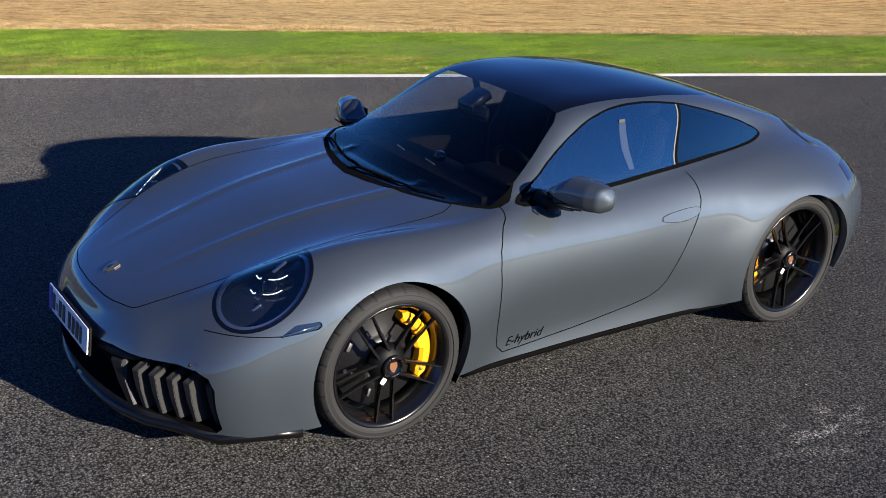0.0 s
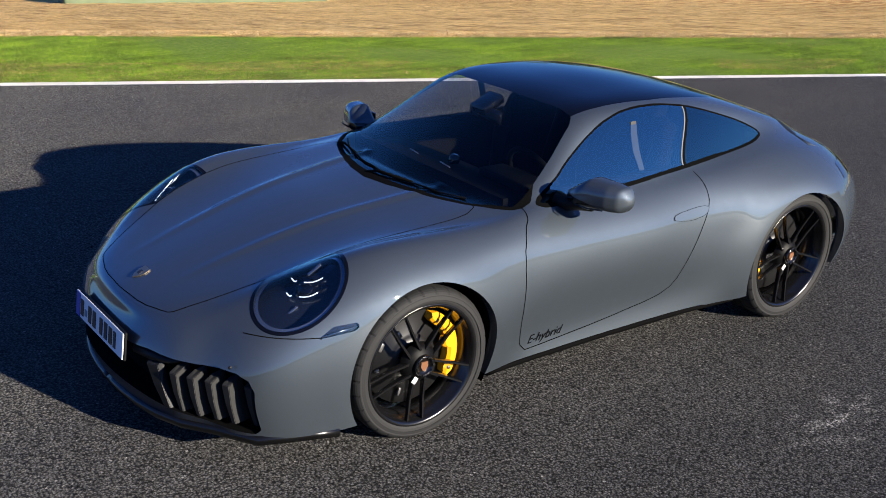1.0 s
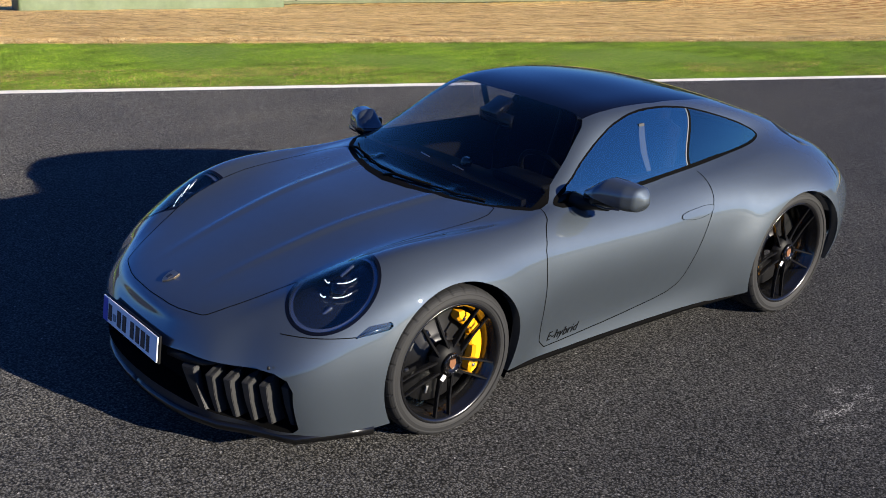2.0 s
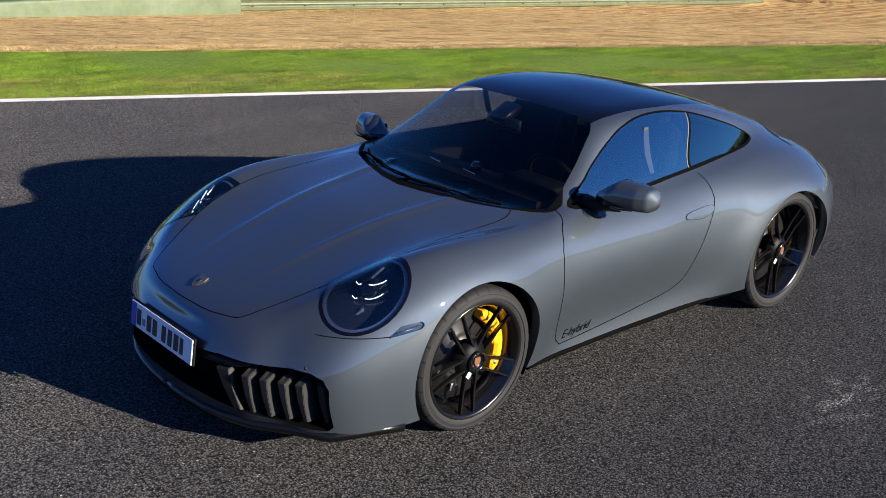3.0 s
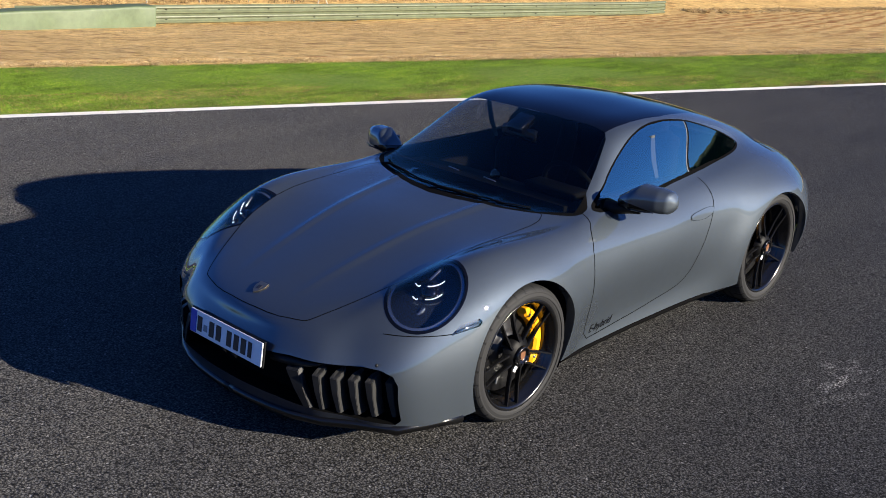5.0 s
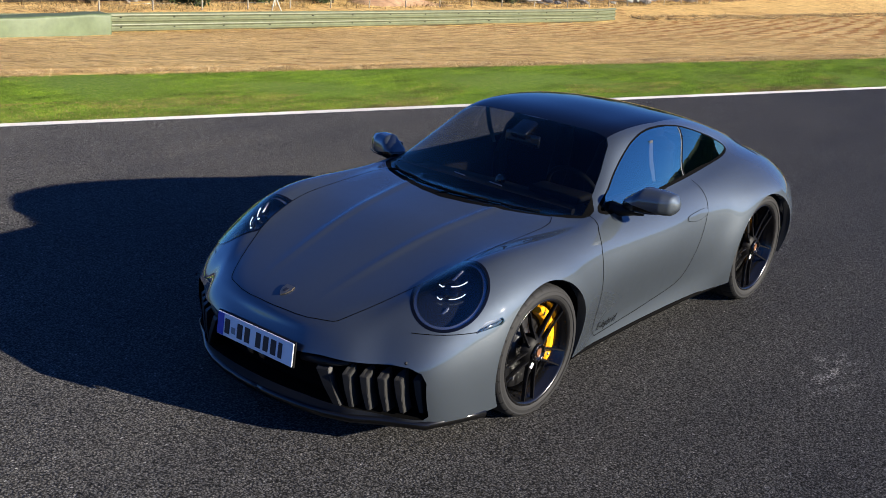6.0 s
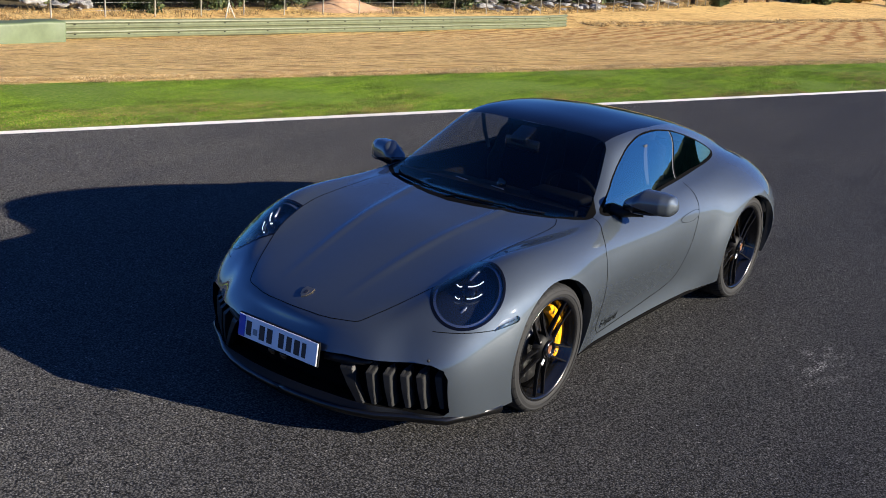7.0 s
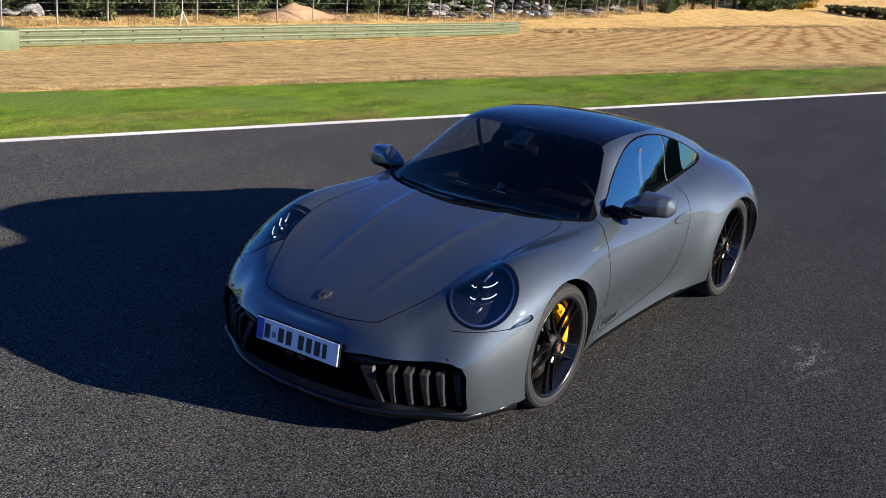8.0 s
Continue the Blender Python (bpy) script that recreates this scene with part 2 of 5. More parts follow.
def lathe(profile, seg=64, axis="y"):
    """A bmesh turned from (radius, along) pairs round the y axis."""
    bm = bmesh.new()
    rings = []
    for r, a in profile:
        rings.append([bm.verts.new((r * math.cos(2 * math.pi * k / seg), a, r * math.sin(2 * math.pi * k / seg))) for k in range(seg)])
    for p, q in zip(rings, rings[1:]):
        for k in range(seg):
            bm.faces.new((p[k], p[(k + 1) % seg], q[(k + 1) % seg], q[k]))
    bmesh.ops.recalc_face_normals(bm, faces=bm.faces)
    return bm


def box(sx, sy, sz, m=None, bevel=0.0, seg=2):
    bm = bmesh.new()
    bmesh.ops.create_cube(bm, size=1, matrix=Matrix.Diagonal((sx, sy, sz, 1)))
    if bevel:
        bmesh.ops.bevel(bm, geom=bm.edges[:], offset=bevel, segments=seg, profile=0.6, affect="EDGES")
    if m is not None:
        bm.transform(m)
    return bm


def tube(points, radius, seg=8, closed=False):
    """A round rod along a list of points."""
    pts = [Vector(p) for p in points]
    bm = bmesh.new()
    rings, n = [], len(pts)
    up = Vector((0.1, 0.2, 1)).normalized()
    for i, p in enumerate(pts):
        a = pts[(i - 1) % n] if closed or i else p
        b = pts[(i + 1) % n] if closed or i < n - 1 else p
        d = (b - a).normalized()
        s = d.cross(up).normalized()
        t = s.cross(d)
        r = radius[i] if isinstance(radius, (list, tuple)) else radius
        rings.append([bm.verts.new(p + r * (math.cos(2 * math.pi * k / seg) * s + math.sin(2 * math.pi * k / seg) * t)) for k in range(seg)])
    pairs = list(zip(rings, rings[1:])) + ([(rings[-1], rings[0])] if closed else [])
    for p, q in pairs:
        for k in range(seg):
            bm.faces.new((p[k], p[(k + 1) % seg], q[(k + 1) % seg], q[k]))
    if not closed:
        bm.faces.new(rings[0])
        bm.faces.new(rings[-1])
    bmesh.ops.recalc_face_normals(bm, faces=bm.faces)
    return bm


def joined(*bms):
    """Several bmeshes made into one."""
    out = bmesh.new()
    for b in bms:
        me = bpy.data.meshes.new("tmp")
        b.to_mesh(me)
        b.free()
        out.from_mesh(me)
        bpy.data.meshes.remove(me)
    return out


# ---- ground: track, verge, field ----
def white_y(x):
    return -6.30 - 0.384 * x


def straw_y(x):
    return -9.0 - 0.395 * x


def rail_y(x):
    return -28.67 - 0.0736 * x


def rail_z(x):
    return -2.63 + 0.0296 * max(min(x, -4.0), -115.0)


def ground_z(x, y):
    """Level track and verge; the straw field falls away to the guard rail, then runs level."""
    a, b = straw_y(x), rail_y(x)
    if y >= a:
        return 0.0
    return rail_z(x) * min(1.0, (a - y) / max(1.0, a - b))


def strip(name, lo, hi, material, xs, rows, lift, label, rough=0.0):
    """A band of ground between two lines across the plan."""
    vs, fs = [], []
    for i, x in enumerate(xs):
        for j in range(rows + 1):
            y = lo(x) + (hi(x) - lo(x)) * j / rows
            z = ground_z(x, y) + lift
            if rough and 0 < j < rows:
                z += rough * noise.noise((x * 0.9, y * 0.9, 3))
            vs.append((x, y, z))
    for i in range(len(xs) - 1):
        for j in range(rows):
            a = i * (rows + 1) + j
            fs.append((a, a + 1, a + rows + 2, a + rows + 1))
    ob = raw_part(name, vs, fs, material)
    return tagged(ob, label, "ground", kind="structure")


XS = [60 - 1.0 * i for i in range(60)] + [-0.5 * i for i in range(121)] + [-61 - 4.0 * i for i in range(60)]
GRASS_SOIL = soil_mat("verge_soil", ((0.3, (0.06, 0.10, 0.012)), (0.5, (0.13, 0.21, 0.022)), (0.72, (0.24, 0.24, 0.07))), 22.0, 0.5)
STRAW_SOIL = field_mat()
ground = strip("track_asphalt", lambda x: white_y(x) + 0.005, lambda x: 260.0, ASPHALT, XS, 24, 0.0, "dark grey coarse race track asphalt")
line = strip("white_edge_line", lambda x: white_y(x) - 0.13, lambda x: white_y(x) + 0.005, LINE_WHITE, XS, 1, 0.0, "white painted track edge line, slightly worn")
verge = strip("grass_verge", lambda x: straw_y(x), lambda x: white_y(x) - 0.13, GRASS_SOIL, XS, 8, -0.012, "mown green grass verge beside the track", 0.02)
field = strip("straw_field", lambda x: rail_y(x) - 90, lambda x: straw_y(x), STRAW_SOIL, XS, 60, -0.012, "dry golden mown straw field", 0.05)


def fence_y(x):
    return float(np.interp(-x, [0, 18, 30, 37, 44, 48, 55, 65, 83, 160], [-32.8, -32.6, -32.4, -31.9, -31.4, -30.4, -30.8, -31.0, -33.6, -40.0]))


# ---- growth on the verge and field ----
RNG = np.random.default_rng(7)


def blades(name, xy, height, width, material, label, lean=0.6):
    """Many single blades, each a narrow triangle rooted in the ground."""
    n = len(xy)
    z = np.array([ground_z(x, y) for x, y in xy]) - 0.015
    turn = RNG.uniform(0, 2 * np.pi, n)
    h = RNG.uniform(*height, n)
    w = RNG.uniform(*width, n)[:, None] / 2
    side = np.stack([np.cos(turn), np.sin(turn), 0 * turn], 1) * w
    root = np.stack([xy[:, 0], xy[:, 1], z], 1)
    away = RNG.normal(0, lean, (n, 2)) * h[:, None]
    tip = root + np.concatenate([away, h[:, None]], 1)
    v = np.stack([root - side, root + side, tip], 1).reshape(-1, 3)
    me = bpy.data.meshes.new(name)
    me.vertices.add(3 * n)
    me.vertices.foreach_set("co", v.ravel())
    me.loops.add(3 * n)
    me.loops.foreach_set("vertex_index", np.arange(3 * n))
    me.polygons.add(n)
    me.polygons.foreach_set("loop_start", np.arange(n) * 3)
    me.update()
    me.materials.append(material)
    return tagged(new(name, me), label, "grass", kind="stuff")


def scatter(n, x0, x1, lo, hi, power=1.0):
    """Random places between two lines across the plan; power draws them towards the first."""
    x = RNG.uniform(x0, x1, n)
    u = RNG.uniform(0, 1, n) ** power
    a = np.array([lo(q) for q in x])
    b = np.array([hi(q) for q in x])
    return np.stack([x, a + (b - a) * u], 1)


def patchy(xy, scale, keep, seed=0.0):
    """Keeps the places where a broad noise is high."""
    f = np.array([noise.noise((x * scale, y * scale * 2.2, seed)) for x, y in xy])
    return xy[f > keep]


GREEN = blade_mat("grass_blades", ((0.0, (0.070, 0.138, 0.009)), (0.45, (0.138, 0.250, 0.014)), (0.8, (0.195, 0.315, 0.022)), (1.0, (0.30, 0.34, 0.06))))
DRY = blade_mat("dry_blades", ((0.0, (0.07, 0.045, 0.016)), (0.5, (0.23, 0.155, 0.060)), (1.0, (0.50, 0.37, 0.18))))
STRAW = blade_mat("straw_blades", ((0.0, (0.40, 0.25, 0.09)), (0.5, (0.58, 0.395, 0.155)), (1.0, (0.72, 0.53, 0.25))))
near_line = lambda x: white_y(x) - 0.15  # noqa: E731
thick = scatter(520000, -16, 7, near_line, straw_y)
blades("grass", thick, (0.009, 0.020), (0.0035, 0.0070), GREEN, "short bright green grass", 1.4)
far_green = scatter(120000, -60, -16, lambda x: white_y(x) - (1.2 if x < -19 else 0.3), lambda x: straw_y(x) - 0.8)
blades("grass", far_green, (0.014, 0.030), (0.006, 0.013), GREEN, "short green grass further along the verge")
edge = patchy(scatter(190000, -20, 7, near_line, lambda x: white_y(x) - 1.1, 1.7), 0.50, 0.10)
blades("dry_grass", edge, (0.009, 0.020), (0.0035, 0.0075), DRY, "dry brown grass along the painted line", 1.6)
bare = scatter(110000, -60, -14, near_line, lambda x: white_y(x) - 1.7, 1.3)
blades("dry_grass", bare, (0.012, 0.030), (0.006, 0.013), DRY, "dry bare strip beside the painted line", 1.6)
stray = patchy(scatter(190000, -40, 7, near_line, straw_y, 1.4), 0.42, 0.10, 5.0)
blades("dry_grass", stray, (0.009, 0.020), (0.004, 0.008), DRY, "yellowed patches in the grass verge", 1.6)
RAKED = blade_mat("raked_straw", ((0.0, (0.09, 0.052, 0.017)), (0.5, (0.32, 0.205, 0.080)), (1.0, (0.75, 0.60, 0.33))))
row = patchy(scatter(230000, -50, 8, lambda x: straw_y(x) + 0.1, lambda x: straw_y(x) - 1.3), 0.8, -0.3, 3.0)
blades("straw", row, (0.016, 0.045), (0.004, 0.010), RAKED, "raked row of dry brown straw", 1.6)
stubble = patchy(scatter(300000, -60, 12, straw_y, lambda x: rail_y(x) + 0.5, 1.5), 0.5, -0.25, 2.0)
blades("straw", stubble, (0.010, 0.026), (0.003, 0.007), STRAW, "dry golden straw stubble", 1.7)

rake = np.stack([RNG.uniform(-90.0, -48.0, 26000), RNG.normal(0, 0.45, 26000)], 1)
rake[:, 1] += -25.6 - (rake[:, 0] + 51.0) * 0.09
blades("straw", patchy(rake, 0.4, -0.1, 8.0), (0.06, 0.16), (0.03, 0.08), RAKED, "raked row of brown straw across the field", 1.2)

# ---- far side: guard rail, barrier, fence, rocks and trees ----
bank = patchy(scatter(26000, -100, -17, lambda x: fence_y(x) + 0.4, lambda x: fence_y(x) - 3.4), 0.5, -0.1, 12.0)
blades("dry_grass", bank, (0.06, 0.26), (0.012, 0.030), DRY, "dry tufts on the bank along the fence", 0.9)
RAIL_GREEN = mat("rail_green_paint", (0.105, 0.120, 0.066), 0.5)
PAD_GREEN = mat("barrier_green_cover", (0.085, 0.115, 0.055), 0.6)
POST_GREY = mat("fence_post_concrete", (0.45, 0.44, 0.40), 0.8)
for m, lo, hi in ((RAIL_GREEN, 0.75, 1.25), (PAD_GREEN, 0.8, 1.2), (POST_GREY, 0.7, 1.2)):
    n, l, b = nodes_of(m)
    base = tuple(b.inputs["Base Color"].default_value)[:3]
    tx = noise_node(n, l, 3.0, 7.0, 0.7)
    c = ramp(n, l, tx.outputs["Fac"], ((0.3, tuple(q * lo for q in base)), (0.7, tuple(q * hi for q in base))))
    l.new(c.outputs["Color"], b.inputs["Base Color"])

# Leaf litter coloured dark to carry the shade under the trees
strip("woodland_floor", lambda x: fence_y(x) - 85.0, lambda x: fence_y(x) - 2.6, soil_mat("shade_toned_litter", ((0.3, (0.035, 0.028, 0.016)), (0.5, (0.075, 0.060, 0.034)), (0.75, (0.15, 0.12, 0.065))), 2.0, 0.3), XS, 10, 0.02, "woodland floor of leaf litter behind the fence, tree shade put into its dark colour", 0.05)
rail = empty("guard_rail", Matrix.Identity(4), "faded green double steel guard rail on posts", "guard rail")
WAVE = [(0.0, -0.155), (0.02, -0.14), (0.075, -0.105), (0.08, -0.07), (0.02, -0.03), (0.0, 0.0), (0.02, 0.03), (0.08, 0.07), (0.075, 0.105), (0.02, 0.14), (0.0, 0.155)]
for level in (0.185, 0.495):
    vs, fs = [], []
    xs = np.arange(-12.0, -46.0, -1.0)
    for i, x in enumerate(xs):
        y = rail_y(x) - (0.04 * (x + 42.0) ** 2 if x < -42 else 0.0)
        for o, u in WAVE:
            vs.append((x, y + o, rail_z(x) + level + u))
    w = len(WAVE)
    for i in range(len(xs) - 1):
        for k in range(w - 1):
            fs.append((i * w + k, (i + 1) * w + k, (i + 1) * w + k + 1, i * w + k + 1))
    beam = raw_part("beam", vs, fs, RAIL_GREEN, rail, smooth=False)
for x in np.arange(-13.0, -44.0, -2.0):
    part("rail_post", box(0.10, 0.14, 0.62, Matrix.Translation((x, rail_y(x) - 0.10, rail_z(x) + 0.30))), POST_GREY, rail, smooth=False)
    for level in (0.185, 0.495):
        part("bolt", box(0.06, 0.03, 0.035, Matrix.Translation((x, rail_y(x) + 0.012, rail_z(x) + level))), BLACK_MATT, rail, smooth=False)

pad = box(8.0, 0.7, 0.72, None, 0.08, 4)
bmesh.ops.subdivide_edges(pad, edges=[e for e in pad.edges if e.calc_length() > 1], cuts=40, use_grid_fill=True)
for v in pad.verts:
    v.co.y += 0.06 * noise.noise((v.co.x * 1.7, v.co.z * 2.5, 1.0))
    v.co.z += 0.03 * noise.noise((v.co.x * 1.2, v.co.z, 4.0))
pad_ob = part("barrier_pad", pad, PAD_GREEN)
pad_ob.matrix_basis = pose(-11.5, -26.25, -2.57, 0, 0, math.degrees(math.atan(-0.0736)))
tagged(pad_ob, "green fabric-covered crash barrier pad beside the rail", "barrier")


fence = empty("wire_fence", Matrix.Identity(4), "wire fence on pale bent-topped posts", "fence")
posts = [-19.6 - 2.35 * k for k in range(40)]
for x in posts:
    y = fence_y(x)
    z = ground_z(x, y)
    part("fence_post", tube([(x, y, z - 0.1), (x, y, z + 1.25), (x + 0.05, y + 0.18, z + 1.45)], 0.032, 6), POST_GREY, fence)
for h in (0.25, 0.55, 0.85, 1.2):
    part("wire", tube([(x, fence_y(x), ground_z(x, fence_y(x)) + h) for x in posts], 0.005, 4), STEEL, fence)

ROCK = soil_mat("pale_rock", ((0.3, (0.10, 0.095, 0.09)), (0.5, (0.24, 0.235, 0.225)), (0.75, (0.42, 0.41, 0.40))), 3.5, 0.6)


def rock(seed):
    bm = bmesh.new()
    bmesh.ops.create_icosphere(bm, subdivisions=3, radius=0.5)
    for v in bm.verts:
        d = noise.noise(v.co * 1.9 + Vector((seed, 0, 0))) * 0.8 + abs(noise.noise(v.co * 4.5 + Vector((0, seed, 0)))) * 0.6 + noise.noise(v.co * 9 + Vector((0, 0, seed))) * 0.2
        v.co = v.co * (1 + d)
        v.co.z = v.co.z * 0.8
    ob = part("boulder", bm, ROCK, smooth=False)
    return tagged(ob, "pale grey rough limestone boulder", "rock", "boulders behind the fence")


kinds = [rock(s) for s in (1.0, 4.0, 9.0)]
spots = [(-20.2 - RNG.uniform(0, 2.2), RNG.uniform(1.0, 2.4)) for _ in range(10)] + [(-46.5 - RNG.uniform(0, 1.0) ** 1.4 * 26.0, RNG.uniform(0.5, 4.5)) for _ in range(110)]
for i, (x, off) in enumerate(spots):
    y = fence_y(x) - off
    s = RNG.uniform(0.35, 1.05) * (0.9 if x > -30 else 1.0)
    m = Matrix.Translation((x, y, ground_z(x, y) + 0.12 * s + 0.12 * off)) @ pose(0, 0, 0, 0, 0, RNG.uniform(0, 360)) @ Matrix.Diagonal((s * 1.3, s, s * 0.8, 1))
    if i < 3:
        kinds[i].matrix_basis = m
    else:
        copy_thing(kinds[i % 3], m)

mound = bmesh.new()
bmesh.ops.create_grid(mound, x_segments=24, y_segments=16, size=1)
for v in mound.verts:
    r = min(1.0, math.hypot(v.co.x, v.co.y))
    v.co = (v.co.x * 3.2, v.co.y * 1.6, 0.8 * (1 - r) ** 1.2 + 0.12 * noise.noise((v.co.x * 4, v.co.y * 4, 0)) * (1 - r) - 0.05)
mound_ob = part("earth_mound", mound, soil_mat("bare_earth", ((0.3, (0.28, 0.16, 0.09)), (0.5, (0.42, 0.26, 0.15)), (0.75, (0.52, 0.36, 0.22))), 3.0, 0.5))
mound_ob.matrix_basis = Matrix.Translation((-36.6, fence_y(-36.6) - 1.7, ground_z(-36.6, fence_y(-36.6) - 1.7) - 0.03))
tagged(mound_ob, "low mound of bare brown earth", "mound")

stand = empty("tripod_stand", pose(-27.4, -31.6, ground_z(-27.4, -31.6)), "pale green tripod stand behind the rail", "tripod")
for k in range(3):
    a = 2 * math.pi * k / 3 + 0.3
    part("tripod_leg", tube([(0.26 * math.cos(a), 0.26 * math.sin(a), 0), (0, 0, 0.62)], 0.024, 6), POST_GREY, stand)
part("tripod_mast", tube([(0, 0, 0.2), (0, 0, 1.5)], 0.024, 6), POST_GREY, stand)

BARK = soil_mat("tree_bark", ((0.3, (0.04, 0.03, 0.022)), (0.5, (0.08, 0.06, 0.045)), (0.75, (0.14, 0.11, 0.08))), 8.0, 1.0)
LEAF = blade_mat("tree_leaves", ((0.0, (0.016, 0.030, 0.010)), (0.6, (0.046, 0.074, 0.022)), (1.0, (0.12, 0.14, 0.05))))
YELLOW_LEAF = blade_mat("yellow_leaves", ((0.0, (0.30, 0.19, 0.02)), (1.0, (0.55, 0.38, 0.04))))


def tree(height, spread, low, leaves, seed, leaf=LEAF, name="tree"):
    """A tapered trunk with limbs and a ragged crown of leaf clumps."""
    rng = np.random.default_rng(seed)
    top = empty(name, Matrix.Identity(4), "dark green leafy tree beyond the fence", "tree")
    rods = [tube([(0, 0, -0.2), (rng.normal(0, 0.1), rng.normal(0, 0.1), height * 0.4), (rng.normal(0, 0.25), rng.normal(0, 0.25), height * 0.85)], [0.05 * height ** 0.7, 0.035 * height ** 0.7, 0.02], 8)]
    tips = []
    for k in range(14):
        a, u = rng.uniform(0, 2 * np.pi), rng.uniform(low, 0.95)
        reach = spread * (1.15 - 0.75 * abs(u - 0.5)) * rng.uniform(0.5, 1.0)
        p = Vector((0, 0, height * u * 0.85))
        q = p + Vector((reach * math.cos(a), reach * math.sin(a), height * rng.uniform(0.02, 0.16)))
        rods.append(tube([p, p.lerp(q, 0.5) + Vector((0, 0, 0.1)), q], [0.05, 0.03, 0.012], 5))
        tips += [q, p.lerp(q, 0.65), p.lerp(q, 0.4)]
    part("trunk", joined(*rods), BARK, top)
    vs, fs = [], []
    per = leaves // len(tips)
    for q in tips:
        c = np.array(q)
        size = spread * rng.uniform(0.16, 0.34)
        for _ in range(per):
            d = rng.normal(0, 1, 3)
            d = d / np.linalg.norm(d) * size * rng.uniform(0.3, 1.0) ** 0.5
            p = c + d * np.array((1, 1, 0.75))
            e1, e2 = rng.normal(0, 1, 3), rng.normal(0, 1, 3)
            e1 = e1 / np.linalg.norm(e1) * rng.uniform(0.07, 0.15)
            e2 = e2 / np.linalg.norm(e2) * rng.uniform(0.05, 0.11)
            k = len(vs)
            vs += [p - e1, p + e2, p + e1, p - e2]
            fs.append((k, k + 1, k + 2, k + 3))
    raw_part("crown", vs, fs, leaf, top, smooth=False)
    return top


sorts = [tree(7.5, 2.6, 0.16, 4200, 11), tree(9.0, 2.4, 0.22, 4200, 12), tree(5.0, 2.4, 0.05, 3800, 13)]
WOOD = [(-61.0 - 5.6 * k, -33.4 - 0.12 * k, k) for k in range(12)]
places = WOOD + [(x + RNG.uniform(-1, 1), fence_y(x) - RNG.uniform(4.0, 12.0), k) for k, x in enumerate(np.arange(-19, -150, -2.4))]
for i, (x, y, k) in enumerate(places):
    z = ground_z(x, y) if y < 0 else 0.0
    s = RNG.uniform(0.85, 1.2) * (1.15 if y > 0 else 1.0)
    m = Matrix.Translation((x, y, z)) @ pose(0, 0, 0, 0, 0, RNG.uniform(0, 360)) @ Matrix.Diagonal((s, s, s, 1))
    if i < 3:
        sorts[i].matrix_basis = m
    else:
        copy_thing(sorts[k % 3], m)
wood = tree(3.2, 2.3, 0.02, 3000, 31, LEAF, "shrub")
tagged(wood, "dark green bush at the edge of the wood", "shrub", "bushes under the trees")
ROW = [(x, 3.6 + RNG.uniform(0, 2.6)) for x in np.arange(-19, -135, -1.9)] + [(x, 7.0 + RNG.uniform(0, 3.0)) for x in np.arange(-18, -135, -2.2)]
for i, (x, off) in enumerate(ROW):
    y, s = fence_y(x) - off, RNG.uniform(0.6, 1.25)
    m = Matrix.Translation((x, y, ground_z(x, y))) @ pose(0, 0, 0, 0, 0, RNG.uniform(0, 360)) @ Matrix.Diagonal((s, s, s, 1))
    if i:
        copy_thing(wood, m)
    else:
        wood.matrix_basis = m
shrub = tree(2.2, 1.3, 0.05, 2200, 21, YELLOW_LEAF, "shrub")
tagged(shrub, "yellow flowering shrub at the field edge", "shrub")
shrub.matrix_basis = Matrix.Translation((-116.0, -32.3, ground_z(-116.0, -32.3)))
dark = tree(2.0, 1.6, 0.02, 2600, 22, LEAF, "shrub")
tagged(dark, "low dark green shrub at the field edge", "shrub", "low shrubs")
LOW = [(-25.0, -34.2, 0.8), (-28.4, -34.0, 0.9), (-30.6, -34.6, 1.1), (-33.0, -33.8, 0.9), (-35.0, -35.4, 1.2), (-43.0, -34.2, 0.9), (-45.5, -33.5, 1.0), (-67.0, -33.0, 1.0), (-78.0, -31.8, 0.6), (-81.0, -32.6, 0.8)]
LOW += [(-101.0 - 2.1 * k, -32.6 - 0.05 * k, 1.35) for k in range(7)] + [(-117.0 + 0.4 * k, -29.6 + 1.0 * k, 0.5 + 0.05 * k) for k in range(7)]
for k, (x, y, s) in enumerate(LOW):
    m = Matrix.Translation((x, y, ground_z(x, y))) @ pose(0, 0, 0, 0, 0, RNG.uniform(0, 360)) @ Matrix.Diagonal((s, s, s, 1))
    if k:
        copy_thing(dark, m)
    else:
        dark.matrix_basis = m

# A wooded rise beyond the far side of the track
HILL = soil_mat("distant_wood", ((0.3, (0.010, 0.018, 0.006)), (0.5, (0.028, 0.042, 0.014)), (0.75, (0.06, 0.075, 0.03))), 0.5, 0.06)
vs, fs, cols = [], [], 260
for i in range(cols):
    a = math.radians(10 + 158 * i / (cols - 1))
    crest = 6 + 15 * max(0.0, (a - 2.0) / 0.93) + 5 * noise.noise((a * 3.0, 0, 7)) + 2.2 * noise.noise((a * 16.0, 0, 2)) + 1.3 * noise.noise((a * 70.0, 0, 5))
    for u, h in ((0, -0.2), (3, 0.45), (9, 0.8), (18, 1.0), (40, 0.6), (70, -0.2)):
        r = 165 + u + 1.5 * noise.noise((a * 40, u, 1))
        vs.append((r * math.cos(a), r * math.sin(a), crest * h))
for i in range(cols - 1):
    for k in range(5):
        fs.append((i * 6 + k, (i + 1) * 6 + k, (i + 1) * 6 + k + 1, i * 6 + k + 1))
tagged(raw_part("wooded_hill", vs, fs, HILL), "low dark wooded hill beyond the track", "hill", kind="structure")


